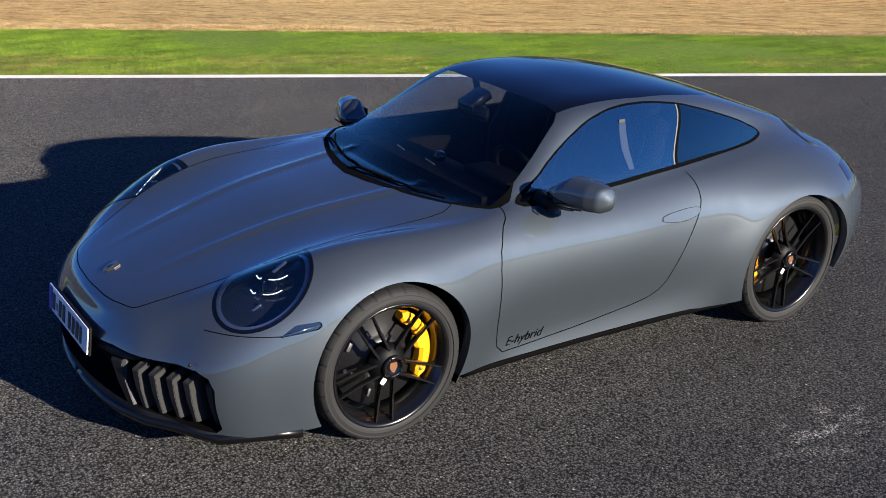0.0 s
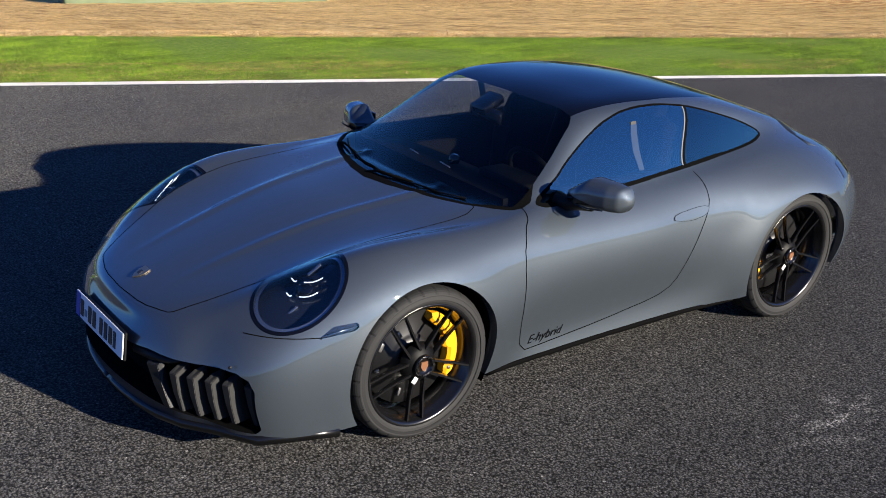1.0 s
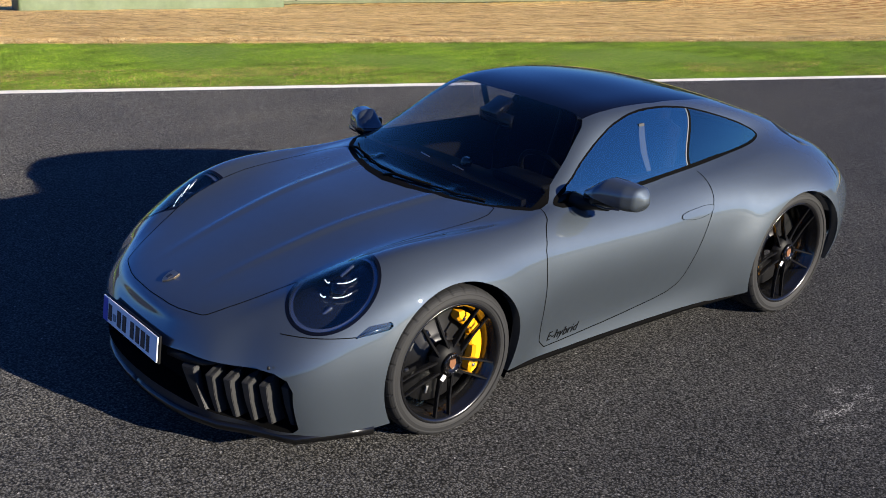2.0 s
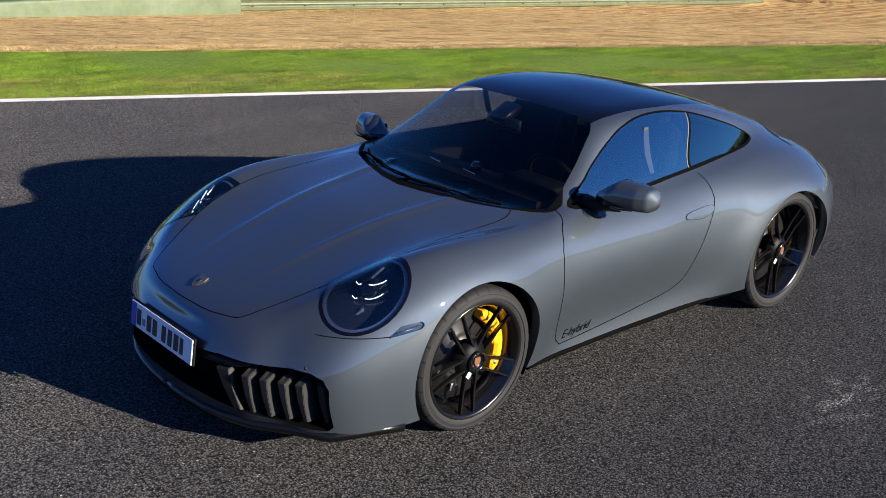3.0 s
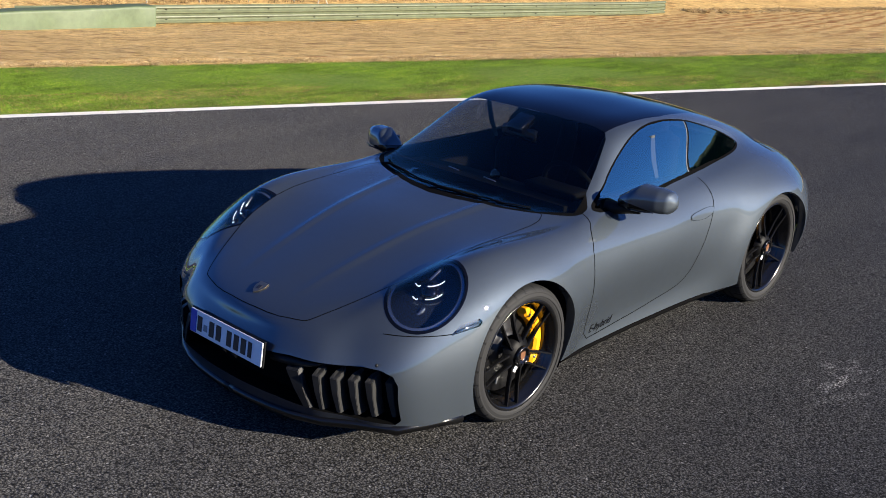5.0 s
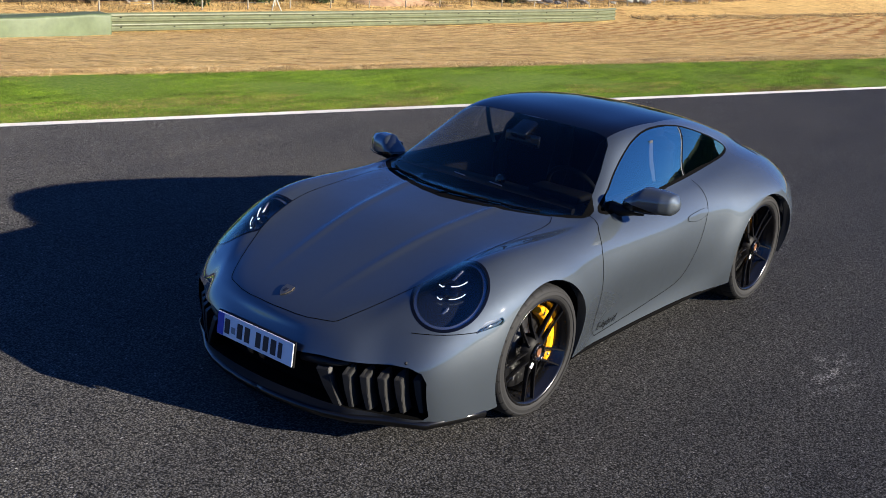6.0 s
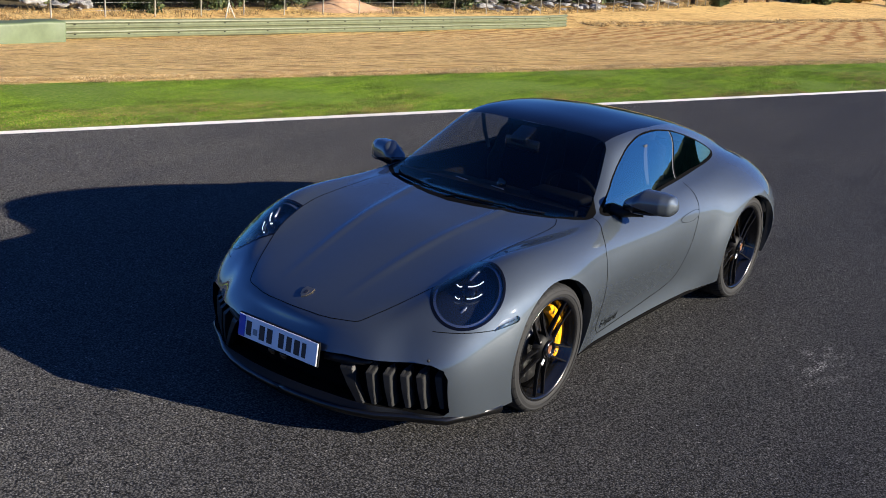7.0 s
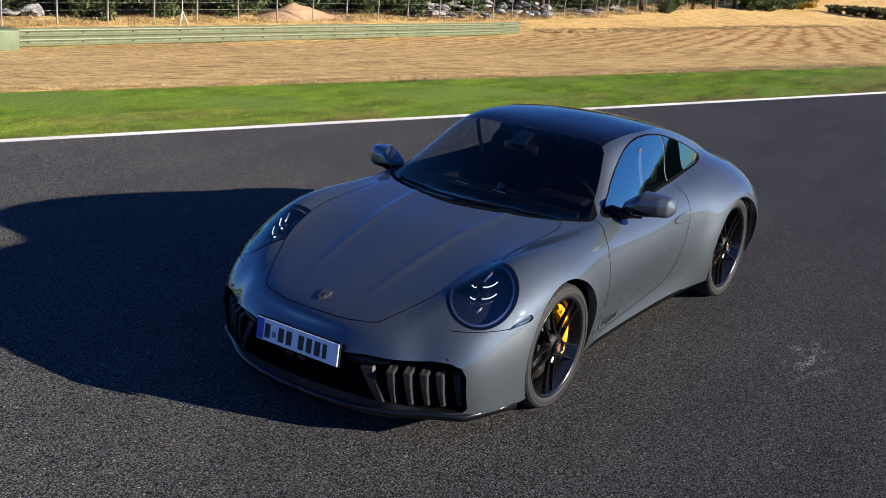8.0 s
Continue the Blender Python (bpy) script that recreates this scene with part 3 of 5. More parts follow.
# ---- the car: a lofted body from its design lines, cut into panels ----
# Stations run from the front corner to the tail corner; each line holds (x, y, z) at the stations.
BOTTOM = [(0.713, 0.795, 0.165), (0.409, 0.900, 0.165), (0.000, 0.895, 0.190), (-0.420, 0.862, 0.200), (-0.620, 0.848, 0.200), (-0.850, 0.840, 0.195), (-1.100, 0.838, 0.190), (-1.400, 0.840, 0.190), (-1.720, 0.850, 0.190), (-2.050, 0.880, 0.200), (-2.450, 0.900, 0.240), (-2.826, 0.895, 0.262), (-3.060, 0.790, 0.290)]
LOWER = [(0.726, 0.805, 0.290), (0.417, 0.905, 0.310), (0.000, 0.925, 0.360), (-0.420, 0.885, 0.330), (-0.620, 0.850, 0.310), (-0.850, 0.836, 0.300), (-1.100, 0.832, 0.300), (-1.400, 0.834, 0.300), (-1.720, 0.852, 0.310), (-2.050, 0.905, 0.330), (-2.450, 0.945, 0.400), (-2.826, 0.930, 0.400), (-3.085, 0.815, 0.420)]
MIDDLE = [(0.726, 0.800, 0.419), (0.426, 0.905, 0.455), (0.000, 0.935, 0.519), (-0.420, 0.915, 0.492), (-0.620, 0.887, 0.474), (-0.850, 0.872, 0.465), (-1.100, 0.867, 0.455), (-1.400, 0.868, 0.456), (-1.720, 0.882, 0.466), (-2.050, 0.918, 0.496), (-2.450, 0.955, 0.546), (-2.826, 0.938, 0.536), (-3.090, 0.820, 0.536)]
WAIST = [(0.687, 0.775, 0.532), (0.417, 0.885, 0.580), (0.000, 0.922, 0.648), (-0.420, 0.908, 0.638), (-0.620, 0.898, 0.619), (-0.850, 0.892, 0.609), (-1.100, 0.888, 0.600), (-1.400, 0.888, 0.603), (-1.720, 0.884, 0.606), (-2.050, 0.912, 0.625), (-2.450, 0.940, 0.663), (-2.826, 0.922, 0.653), (-3.085, 0.800, 0.643)]
SHOULDER = [(0.622, 0.735, 0.614), (0.380, 0.845, 0.691), (0.000, 0.875, 0.759), (-0.420, 0.868, 0.764), (-0.620, 0.862, 0.759), (-0.850, 0.862, 0.749), (-1.100, 0.862, 0.740), (-1.400, 0.860, 0.739), (-1.720, 0.852, 0.748), (-2.050, 0.885, 0.762), (-2.450, 0.895, 0.787), (-2.826, 0.866, 0.762), (-3.060, 0.735, 0.738)]
CREST = [(0.661, 0.600, 0.653), (0.330, 0.715, 0.798), (0.000, 0.765, 0.843), (-0.420, 0.775, 0.838), (-0.620, 0.775, 0.851), (-0.850, 0.775, 0.846), (-1.100, 0.775, 0.841), (-1.400, 0.772, 0.846), (-1.720, 0.765, 0.861), (-2.050, 0.765, 0.885), (-2.400, 0.760, 0.908), (-2.781, 0.720, 0.873), (-3.034, 0.600, 0.824)]
BELT = [(0.722, 0.490, 0.633), (0.300, 0.610, 0.788), (-0.030, 0.660, 0.834), (-0.420, 0.700, 0.845), (-0.630, 0.705, 0.872), (-0.850, 0.715, 0.899), (-1.100, 0.705, 0.901), (-1.400, 0.690, 0.909), (-1.720, 0.668, 0.919), (-2.050, 0.645, 0.940), (-2.380, 0.610, 0.972), (-2.727, 0.570, 0.928), (-2.980, 0.480, 0.863)]
PANE = [(0.774, 0.385, 0.624), (0.280, 0.500, 0.774), (-0.060, 0.550, 0.827), (-0.420, 0.590, 0.865), (-0.610, 0.630, 0.885), (-0.870, 0.650, 0.986), (-1.100, 0.635, 1.040), (-1.400, 0.630, 1.056), (-1.720, 0.615, 1.063), (-2.040, 0.585, 1.065), (-2.350, 0.540, 1.055), (-2.690, 0.480, 0.986), (-2.934, 0.400, 0.902)]
RAIL = [(0.822, 0.260, 0.611), (0.260, 0.360, 0.774), (-0.090, 0.400, 0.832), (-0.420, 0.450, 0.870), (-0.560, 0.490, 0.890), (-0.860, 0.520, 1.044), (-1.110, 0.530, 1.175), (-1.400, 0.545, 1.203), (-1.700, 0.540, 1.194), (-2.020, 0.500, 1.163), (-2.330, 0.450, 1.108), (-2.654, 0.400, 1.016), (-2.898, 0.320, 0.928)]
ROOF = [(0.852, 0.130, 0.604), (0.250, 0.200, 0.783), (-0.100, 0.210, 0.843), (-0.400, 0.235, 0.882), (-0.500, 0.260, 0.894), (-0.820, 0.290, 1.064), (-1.090, 0.310, 1.206), (-1.380, 0.320, 1.243), (-1.680, 0.310, 1.242), (-2.000, 0.290, 1.205), (-2.310, 0.260, 1.137), (-2.627, 0.230, 1.036), (-2.871, 0.180, 0.944)]
CENTRE = [(0.861, 0.000, 0.604), (0.250, 0.000, 0.788), (-0.100, 0.000, 0.848), (-0.390, 0.000, 0.888), (-0.470, 0.000, 0.899), (-0.800, 0.000, 1.073), (-1.070, 0.000, 1.216), (-1.370, 0.000, 1.257), (-1.670, 0.000, 1.257), (-1.990, 0.000, 1.218), (-2.300, 0.000, 1.147), (-2.618, 0.000, 1.044), (-2.862, 0.000, 0.949)]
LINES = [BOTTOM, LOWER, MIDDLE, WAIST, SHOULDER, CREST, BELT, PANE, RAIL, ROOF, CENTRE]
# Front face, bottom to nose: columns from beside the corner to the centre.
FRONT = [
    [(0.818, 0.630, 0.165), (0.900, 0.510, 0.160), (0.952, 0.390, 0.160), (0.983, 0.265, 0.160), (1.000, 0.130, 0.160), (1.005, 0.000, 0.160)],
    [(0.844, 0.640, 0.285), (0.931, 0.520, 0.285), (0.979, 0.395, 0.285), (1.009, 0.270, 0.285), (1.026, 0.130, 0.285), (1.031, 0.000, 0.285)],
    [(0.839, 0.630, 0.414), (0.926, 0.515, 0.414), (0.974, 0.390, 0.414), (1.009, 0.270, 0.414), (1.022, 0.130, 0.414), (1.026, 0.000, 0.414)],
    [(0.787, 0.600, 0.532), (0.870, 0.490, 0.523), (0.918, 0.375, 0.519), (0.948, 0.255, 0.514), (0.961, 0.130, 0.511), (0.966, 0.000, 0.510)],
]


def cage():
    """The control cage of the whole body, in quads."""
    vs, fs, index = [], [], {}

    def add(p):
        key = tuple(round(c, 4) for c in p)
        if key not in index:
            index[key] = len(vs)
            vs.append(key)
        return index[key]

    for side in (1, -1):
        flip = lambda p: (p[0], side * p[1] + 0.0, p[2])  # noqa: E731
        grid = [[add(flip(p)) for p in ln] for ln in LINES]
        for a, b in zip(grid, grid[1:]):
            for i in range(len(a) - 1):
                fs.append((a[i], a[i + 1], b[i + 1], b[i])[:: side])
        nose = [[add(flip(p)) for p in row] for row in FRONT]
        nose = [[grid[k][0]] + nose[k] for k in range(4)] + [[grid[k][0] for k in range(4, 11)]]
        for a, b in zip(nose, nose[1:]):
            for i in range(len(a) - 1):
                fs.append((a[i], b[i], b[i + 1], a[i + 1])[:: side])
        tail = [[grid[k][-1] for k in range(4, 11)]]
        for k in (3, 2, 1, 0):
            x0, z0 = LINES[k][-1][0], LINES[k][-1][2]
            row = [grid[k][-1]]
            for j, line_j in enumerate(LINES[5:]):
                q = line_j[-1]
                w = (j + 1) / 6
                row.append(add(flip((x0 - 0.30 * w * (2 - w) / 1.0, LINES[k][-1][1] * (1 - w), z0 + 0.02 * w))))
            tail.append(row)
        for a, b in zip(tail, tail[1:]):
            for i in range(len(a) - 1):
                fs.append((a[i], a[i + 1], b[i + 1], b[i])[:: -side])
    return np.array(vs, float), np.array(fs, int)


def refine(v, f):
    """One Catmull-Clark step on an all-quad mesh."""
    nv, nf = len(v), len(f)
    fp = v[f].mean(1)
    pairs = np.stack([f, np.roll(f, -1, 1)], -1).reshape(-1, 2)
    key, inv, cnt = np.unique(np.sort(pairs, 1), axis=0, return_inverse=True, return_counts=True)
    inv = inv.ravel()
    ne = len(key)
    mid = v[key].mean(1)
    fsum = np.zeros((ne, 3))
    np.add.at(fsum, inv, np.repeat(fp, 4, 0))
    rim = cnt == 1
    ep = np.where(rim[:, None], mid, (v[key].sum(1) + fsum) / 4)
    n = np.zeros(nv)
    q = np.zeros((nv, 3))
    np.add.at(n, f.ravel(), 1)
    np.add.at(q, f.ravel(), np.repeat(fp, 4, 0))
    r = np.zeros((nv, 3))
    val = np.zeros(nv)
    for c in (0, 1):
        np.add.at(r, key[:, c], mid)
        np.add.at(val, key[:, c], 1)
    nn = np.maximum(n, 1)[:, None]
    inner = (q / nn + 2 * r / np.maximum(val, 1)[:, None] + (nn - 3) * v) / nn
    rs = np.zeros((nv, 3))
    onrim = np.zeros(nv, bool)
    for c in (0, 1):
        np.add.at(rs, key[rim, c], mid[rim])
        onrim[key[rim, c]] = True
    vp = np.where(onrim[:, None], v / 2 + rs / 4, inner)
    e = nv + nf + inv.reshape(nf, 4)
    c = np.arange(nf) + nv
    out = [np.stack([f[:, i], e[:, i], c, e[:, i - 1]], 1) for i in range(4)]
    return np.concatenate([vp, fp, ep]), np.concatenate(out)


def body_surface(levels=4):
    v0, f0 = cage()
    aim, v = v0.copy(), v0.copy()
    for _ in range(3):
        w, g = v, f0
        for _ in range(3):
            w, g = refine(w, g)
        step = aim - w[: len(aim)]
        step[np.abs(aim[:, 1]) < 1e-6, 1] = 0
        v = v + 0.8 * step
    g = f0
    for _ in range(levels):
        v, g = refine(v, g)
    # two raised ribs along the bonnet
    x, y = v[:, 0], np.abs(v[:, 1])
    on = np.clip((0.85 - x) / 0.5, 0, 1) * (x > -0.5) * (v[:, 2] > 0.5)
    v[:, 2] += 0.007 * on * np.exp(-(((y - 0.315 + 0.10 * np.clip(x + 0.4, 0, 2)) / 0.028) ** 2))
    t = np.concatenate([g[:, [0, 1, 2]], g[:, [0, 2, 3]]])
    fn = np.cross(v[t[:, 1]] - v[t[:, 0]], v[t[:, 2]] - v[t[:, 0]])
    nr = np.zeros_like(v)
    for k in range(3):
        np.add.at(nr, t[:, k], fn)
    nr /= np.linalg.norm(nr, axis=1, keepdims=True) + 1e-12
    return v, nr, t


class Skin:
    """Triangles of the body with their smooth normals, cut by scalar fields."""

    def __init__(self, v, n, t):
        self.v, self.n, self.t = v, n, t

    def cut(self, field):
        """Two skins: where field(points) is below zero, and the rest."""
        d = field(self.v)
        d = np.where(np.abs(d) < 1e-7, 1e-7, d)
        s = (d[self.t] < 0).sum(1)
        v, n = list(self.v), list(self.n)
        made, ins, outs = {}, [], []

        def point(a, b):
            k = (a, b) if a < b else (b, a)
            if k not in made:
                w = d[k[0]] / (d[k[0]] - d[k[1]])
                made[k] = len(v)
                v.append(self.v[k[0]] * (1 - w) + self.v[k[1]] * w)
                m = self.n[k[0]] * (1 - w) + self.n[k[1]] * w
                n.append(m / (np.linalg.norm(m) + 1e-12))
            return made[k]

        for tri in self.t[(s == 1) | (s == 2)]:
            a, b, c = tri
            neg = [d[i] < 0 for i in (a, b, c)]
            lone = neg.index(sum(neg) == 1)
            a, b, c = (int(tri[(lone + k) % 3]) for k in range(3))
            p, q = point(a, b), point(a, c)
            one, two = [(a, p, q)], [(p, b, c), (p, c, q)]
            (ins if neg[lone] else outs).extend(one)
            (outs if neg[lone] else ins).extend(two)
        v, n = np.array(v), np.array(n)
        pick = lambda full, more: np.concatenate([self.t[full], np.array(more, int).reshape(-1, 3)])  # noqa: E731
        return Skin(v, n, pick(s == 3, ins)), Skin(v, n, pick(s == 0, outs))

    def tidy(self):
        used = np.unique(self.t)
        back = np.zeros(len(self.v), int)
        back[used] = np.arange(len(used))
        return Skin(self.v[used], self.n[used], back[self.t])

    def moved(self, along=0.0, shift=(0, 0, 0)):
        return Skin(self.v + along * self.n + np.array(shift), self.n, self.t)

    def rim(self):
        """Directed boundary edges."""
        e = self.t[:, [0, 1, 1, 2, 2, 0]].reshape(-1, 2)
        key = np.sort(e, 1)
        _, inv, cnt = np.unique(key, axis=0, return_inverse=True, return_counts=True)
        return e[cnt[inv.ravel()] == 1]

    def build(self, name, material, parent, label=""):
        s = self.tidy()
        return raw_part(name, s.v, s.t, material, parent, label, normals=s.n)


def poly(points):
    """A signed-distance field of a closed plan outline: negative inside."""
    p = np.array(points, float)

    def field(a, b):
        q = np.stack([a, b], -1)
        best, odd = np.full(len(q), 1e9), np.zeros(len(q), bool)
        for s, e in zip(p, np.roll(p, -1, 0)):
            w, g = q - s, e - s
            u = np.clip((w @ g) / (g @ g), 0, 1)
            best = np.minimum(best, np.linalg.norm(w - u[:, None] * g, axis=1))
            crosses = (s[1] > q[:, 1]) != (e[1] > q[:, 1])
            odd ^= crosses & (q[:, 0] < (e[0] - s[0]) * (q[:, 1] - s[1]) / (e[1] - s[1] + 1e-12) + s[0])
        return np.where(odd, -best, best)

    return field


def smooth_loop(points, rounds=2):
    """Corner-cutting of a closed outline."""
    for _ in range(rounds):
        out = []
        for a, b in zip(points, points[1:] + points[:1]):
            out += [tuple(0.8 * x + 0.2 * y for x, y in zip(a, b)), tuple(0.2 * x + 0.8 * y for x, y in zip(a, b))]
        points = out
    return points


def side_of(outline, gate=0.42, low=-9.0, high=9.0):
    """A field from a side-view outline (x, z), on both flanks."""
    f = poly(outline)
    return lambda v: np.maximum(f(v[:, 0], v[:, 2]), gate - np.abs(v[:, 1]))


def plan_of(outline, floor_z):
    """A field from a plan outline (x, |y|), above a height."""
    f = poly(outline)
    return lambda v: np.maximum(f(v[:, 0], np.abs(v[:, 1])), floor_z - v[:, 2])


def front_of(outline, back_x):
    """A field from a front-view outline (|y|, z), ahead of a plane."""
    f = poly(outline)
    return lambda v: np.maximum(f(np.abs(v[:, 1]), v[:, 2]), back_x - v[:, 0])


car = empty("sports_car", Matrix.Identity(4), "slate grey two-door sports coupe with black roof parked on the track", "car")
body = Skin(*body_surface())


def flare(skin):
    """Swells the haunches over the wheel arches and renews the normals."""
    v = skin.v.copy()
    for (x, z, r), swell, reach in zip(WHEELS, FLARE, (0.11, 0.13)):
        d = np.maximum(0, np.hypot(v[:, 0] - x, v[:, 2] - z) - r)
        side = np.clip((np.abs(v[:, 1]) - 0.55) / 0.2, 0, 1)
        v[:, 1] += np.sign(v[:, 1]) * side * swell * np.exp(-(d / reach) ** 2)
    a, b, c = (v[skin.t[:, k]] for k in range(3))
    face = np.cross(b - a, c - a)
    n = np.zeros_like(v)
    for k in range(3):
        np.add.at(n, skin.t[:, k], face)
    n /= np.linalg.norm(n, axis=1, keepdims=True) + 1e-12
    n *= np.sign((n * skin.n).sum(1, keepdims=True))
    return Skin(v, n, skin.t)


# Wheel openings
WHEELS = ((0.0, 0.34, 0.376), (-2.424, 0.36, 0.372))


def arch_field(v):
    out = np.full(len(v), 9.0)
    for x, z, r in WHEELS:
        out = np.minimum(out, np.hypot(v[:, 0] - x, v[:, 2] - z) - r)
    return np.maximum(out, 0.5 - np.abs(v[:, 1]))


FLARE = (0.012, 0.031)
body = flare(body)
_, body = body.cut(arch_field)

# Outlines of the panels
WS = [(-0.315, 0.0), (-0.332, 0.15), (-0.385, 0.35), (-0.475, 0.55), (-0.605, 0.685), (-0.72, 0.655), (-0.90, 0.592), (-1.06, 0.525), (-1.10, 0.49), (-1.105, 0.40), (-1.085, 0.20), (-1.075, 0.0), (-1.075, -0.2), (-0.315, -0.2)]
COWL = [(-0.265, -0.2), (-0.265, 0.0), (-0.290, 0.15), (-0.335, 0.30), (-0.400, 0.45), (-0.450, 0.55), (-0.530, 0.65), (-0.590, 0.705), (-0.63, 0.715), (-0.70, 0.70), (-0.80, 0.60), (-0.70, -0.2)]
ROOF_OUT = [(-1.08, -0.2), (-1.08, 0.2), (-1.10, 0.40), (-1.09, 0.487), (-1.25, 0.50), (-1.6, 0.505), (-1.9, 0.475), (-2.16, 0.43), (-2.19, 0.35), (-2.22, 0.0), (-2.22, -0.2)]
REAR_OUT = [(-2.250, -0.200), (-2.250, 0.000), (-2.220, 0.350), (-2.240, 0.410), (-2.500, 0.370), (-2.696, 0.300), (-2.728, 0.200), (-2.736, 0.000), (-2.736, -0.200)]
WIN = smooth_loop([(-0.700, 0.880), (-0.860, 0.960), (-0.951, 1.023), (-1.080, 1.098), (-1.210, 1.160), (-1.340, 1.194), (-1.466, 1.206), (-1.629, 1.203), (-1.835, 1.176), (-2.039, 1.123), (-2.267, 1.052), (-2.392, 0.997), (-2.405, 0.970), (-2.314, 0.953), (-2.149, 0.934), (-1.921, 0.911), (-1.721, 0.897), (-1.485, 0.886), (-1.280, 0.876), (-1.000, 0.868), (-0.760, 0.864)], 1)
HOOD = smooth_loop([(0.939, -0.300), (0.939, 0.000), (0.926, 0.200), (0.883, 0.345), (0.861, 0.375), (0.731, 0.450), (0.487, 0.560), (0.200, 0.615), (-0.100, 0.630), (-0.380, 0.635), (-0.485, 0.580), (-0.430, 0.380), (-0.400, 0.200), (-0.390, 0.000), (-0.390, -0.300)], 1)
DOOR = smooth_loop([(-0.665, 0.930), (-0.625, 0.850), (-0.575, 0.815), (-0.525, 0.720), (-0.528, 0.444), (-0.566, 0.240), (-0.740, 0.241), (-1.080, 0.262), (-1.450, 0.307), (-1.560, 0.360), (-1.623, 0.517), (-1.675, 0.624), (-1.755, 0.760), (-1.765, 0.830), (-1.750, 0.900), (-1.720, 0.930)], 1)
MOUTH = [(-0.2, 0.43), (0.25, 0.43), (0.37, 0.44), (0.49, 0.438), (0.58, 0.437), (0.67, 0.444), (0.735, 0.440), (0.780, 0.418), (0.800, 0.375), (0.805, 0.205), (0.79, 0.185), (0.66, 0.19), (0.57, 0.20), (0.47, 0.21), (0.30, 0.225), (-0.2, 0.23)]
MARKER = [(0.491, 0.570), (0.330, 0.592), (0.330, 0.621), (0.426, 0.613)]
LAMP_C, LAMP_N = np.array((0.470, 0.692, 0.710)), np.array((0.62, 0.46, 0.63))
LAMP_N = LAMP_N / np.linalg.norm(LAMP_N)


def lamp_field(grow):
    up = np.array((-0.60, 0.0, 0.60)) - LAMP_N * (np.array((-0.60, 0.0, 0.60)) @ LAMP_N)
    up = up / np.linalg.norm(up)
    across = np.cross(LAMP_N, up)

    def field(v):
        p = np.stack([v[:, 0], np.abs(v[:, 1]), v[:, 2]], -1) - LAMP_C
        a, b = p @ up, p @ across
        r = np.hypot(a / 0.203, b / 0.158)
        return np.maximum((r - 1) * 0.16 - grow, 0.4 - v[:, 2])

    return field


def gate_x(field, x0, x1):
    return lambda v: np.maximum(field(v), np.maximum(x0 - v[:, 0], v[:, 0] - x1))


def halves(skin):
    return skin.cut(lambda v: -v[:, 1])


glass, body = body.cut(gate_x(plan_of(WS, 0.82), -1.3, -0.25))
cowl, body = body.cut(gate_x(plan_of(COWL, 0.82), -0.8, -0.2))
roof, body = body.cut(plan_of(ROOF_OUT, 1.0))
rear_glass, body = body.cut(plan_of(REAR_OUT, 0.85))
win_field = side_of(WIN, 0.40)
frame_skin, body = body.cut(gate_x(win_field, -2.5, -0.69))
panes, frame_skin = frame_skin.cut(lambda v: win_field(v) + np.where(v[:, 2] < 0.93, 0.013, 0.007))
hood, body = body.cut(gate_x(plan_of(HOOD, 0.40), -0.6, 1.2))
lamp, body = body.cut(lamp_field(0.012))
marker, body = body.cut(side_of(MARKER, 0.6))
mouth, body = body.cut(front_of(MOUTH, 0.5))
doors, body = body.cut(side_of(DOOR, 0.62))
bumper, body = body.cut(lambda v: np.maximum(v[:, 2] - 0.575, 0.30 - v[:, 0]))
tail_lamp, body = body.cut(lambda v: np.maximum(np.abs(v[:, 2] - 0.765 - 0.02 * (v[:, 0] + 3.0)) - 0.035, v[:, 0] + 2.83))
rear, body = body.cut(lambda v: np.maximum(v[:, 2] - 0.66, v[:, 0] + 2.86))
fenders, quarters = body.cut(lambda v: -0.60 - v[:, 0])

hood.build("bonnet", PAINT, car, "slate grey bonnet with two raised ribs")
chin, bumper = bumper.cut(lambda v: np.maximum(v[:, 2] - 0.29, np.abs(v[:, 1]) - 0.785))
bumper.build("front_bumper", PAINT, car)
# The chin's colour is set darker than PAINT to hold its shade
chin.build("bumper_chin", mat("shaded_satin_chin", (0.016, 0.019, 0.025), 0.42, spec=0.4), car, "satin body-colour chin under the intakes, shade put into its darker colour")
rear.build("rear_bumper", PAINT, car)
roof.build("roof_panel", BLACK_GLOSS, car, "gloss black roof panel")
cowl.build("cowl", BLACK_VOID, car, "black plastic windscreen cowl")
for piece, name, material in ((doors, "door", PAINT), (fenders, "front_fender", PAINT), (quarters, "rear_quarter_panel", PAINT)):
    for half in halves(piece):
        half.build(name, material, car)
for half in halves(frame_skin):
    half.moved(0.001).build("window_frame", BLACK_VOID, car, "black rubber window surround")
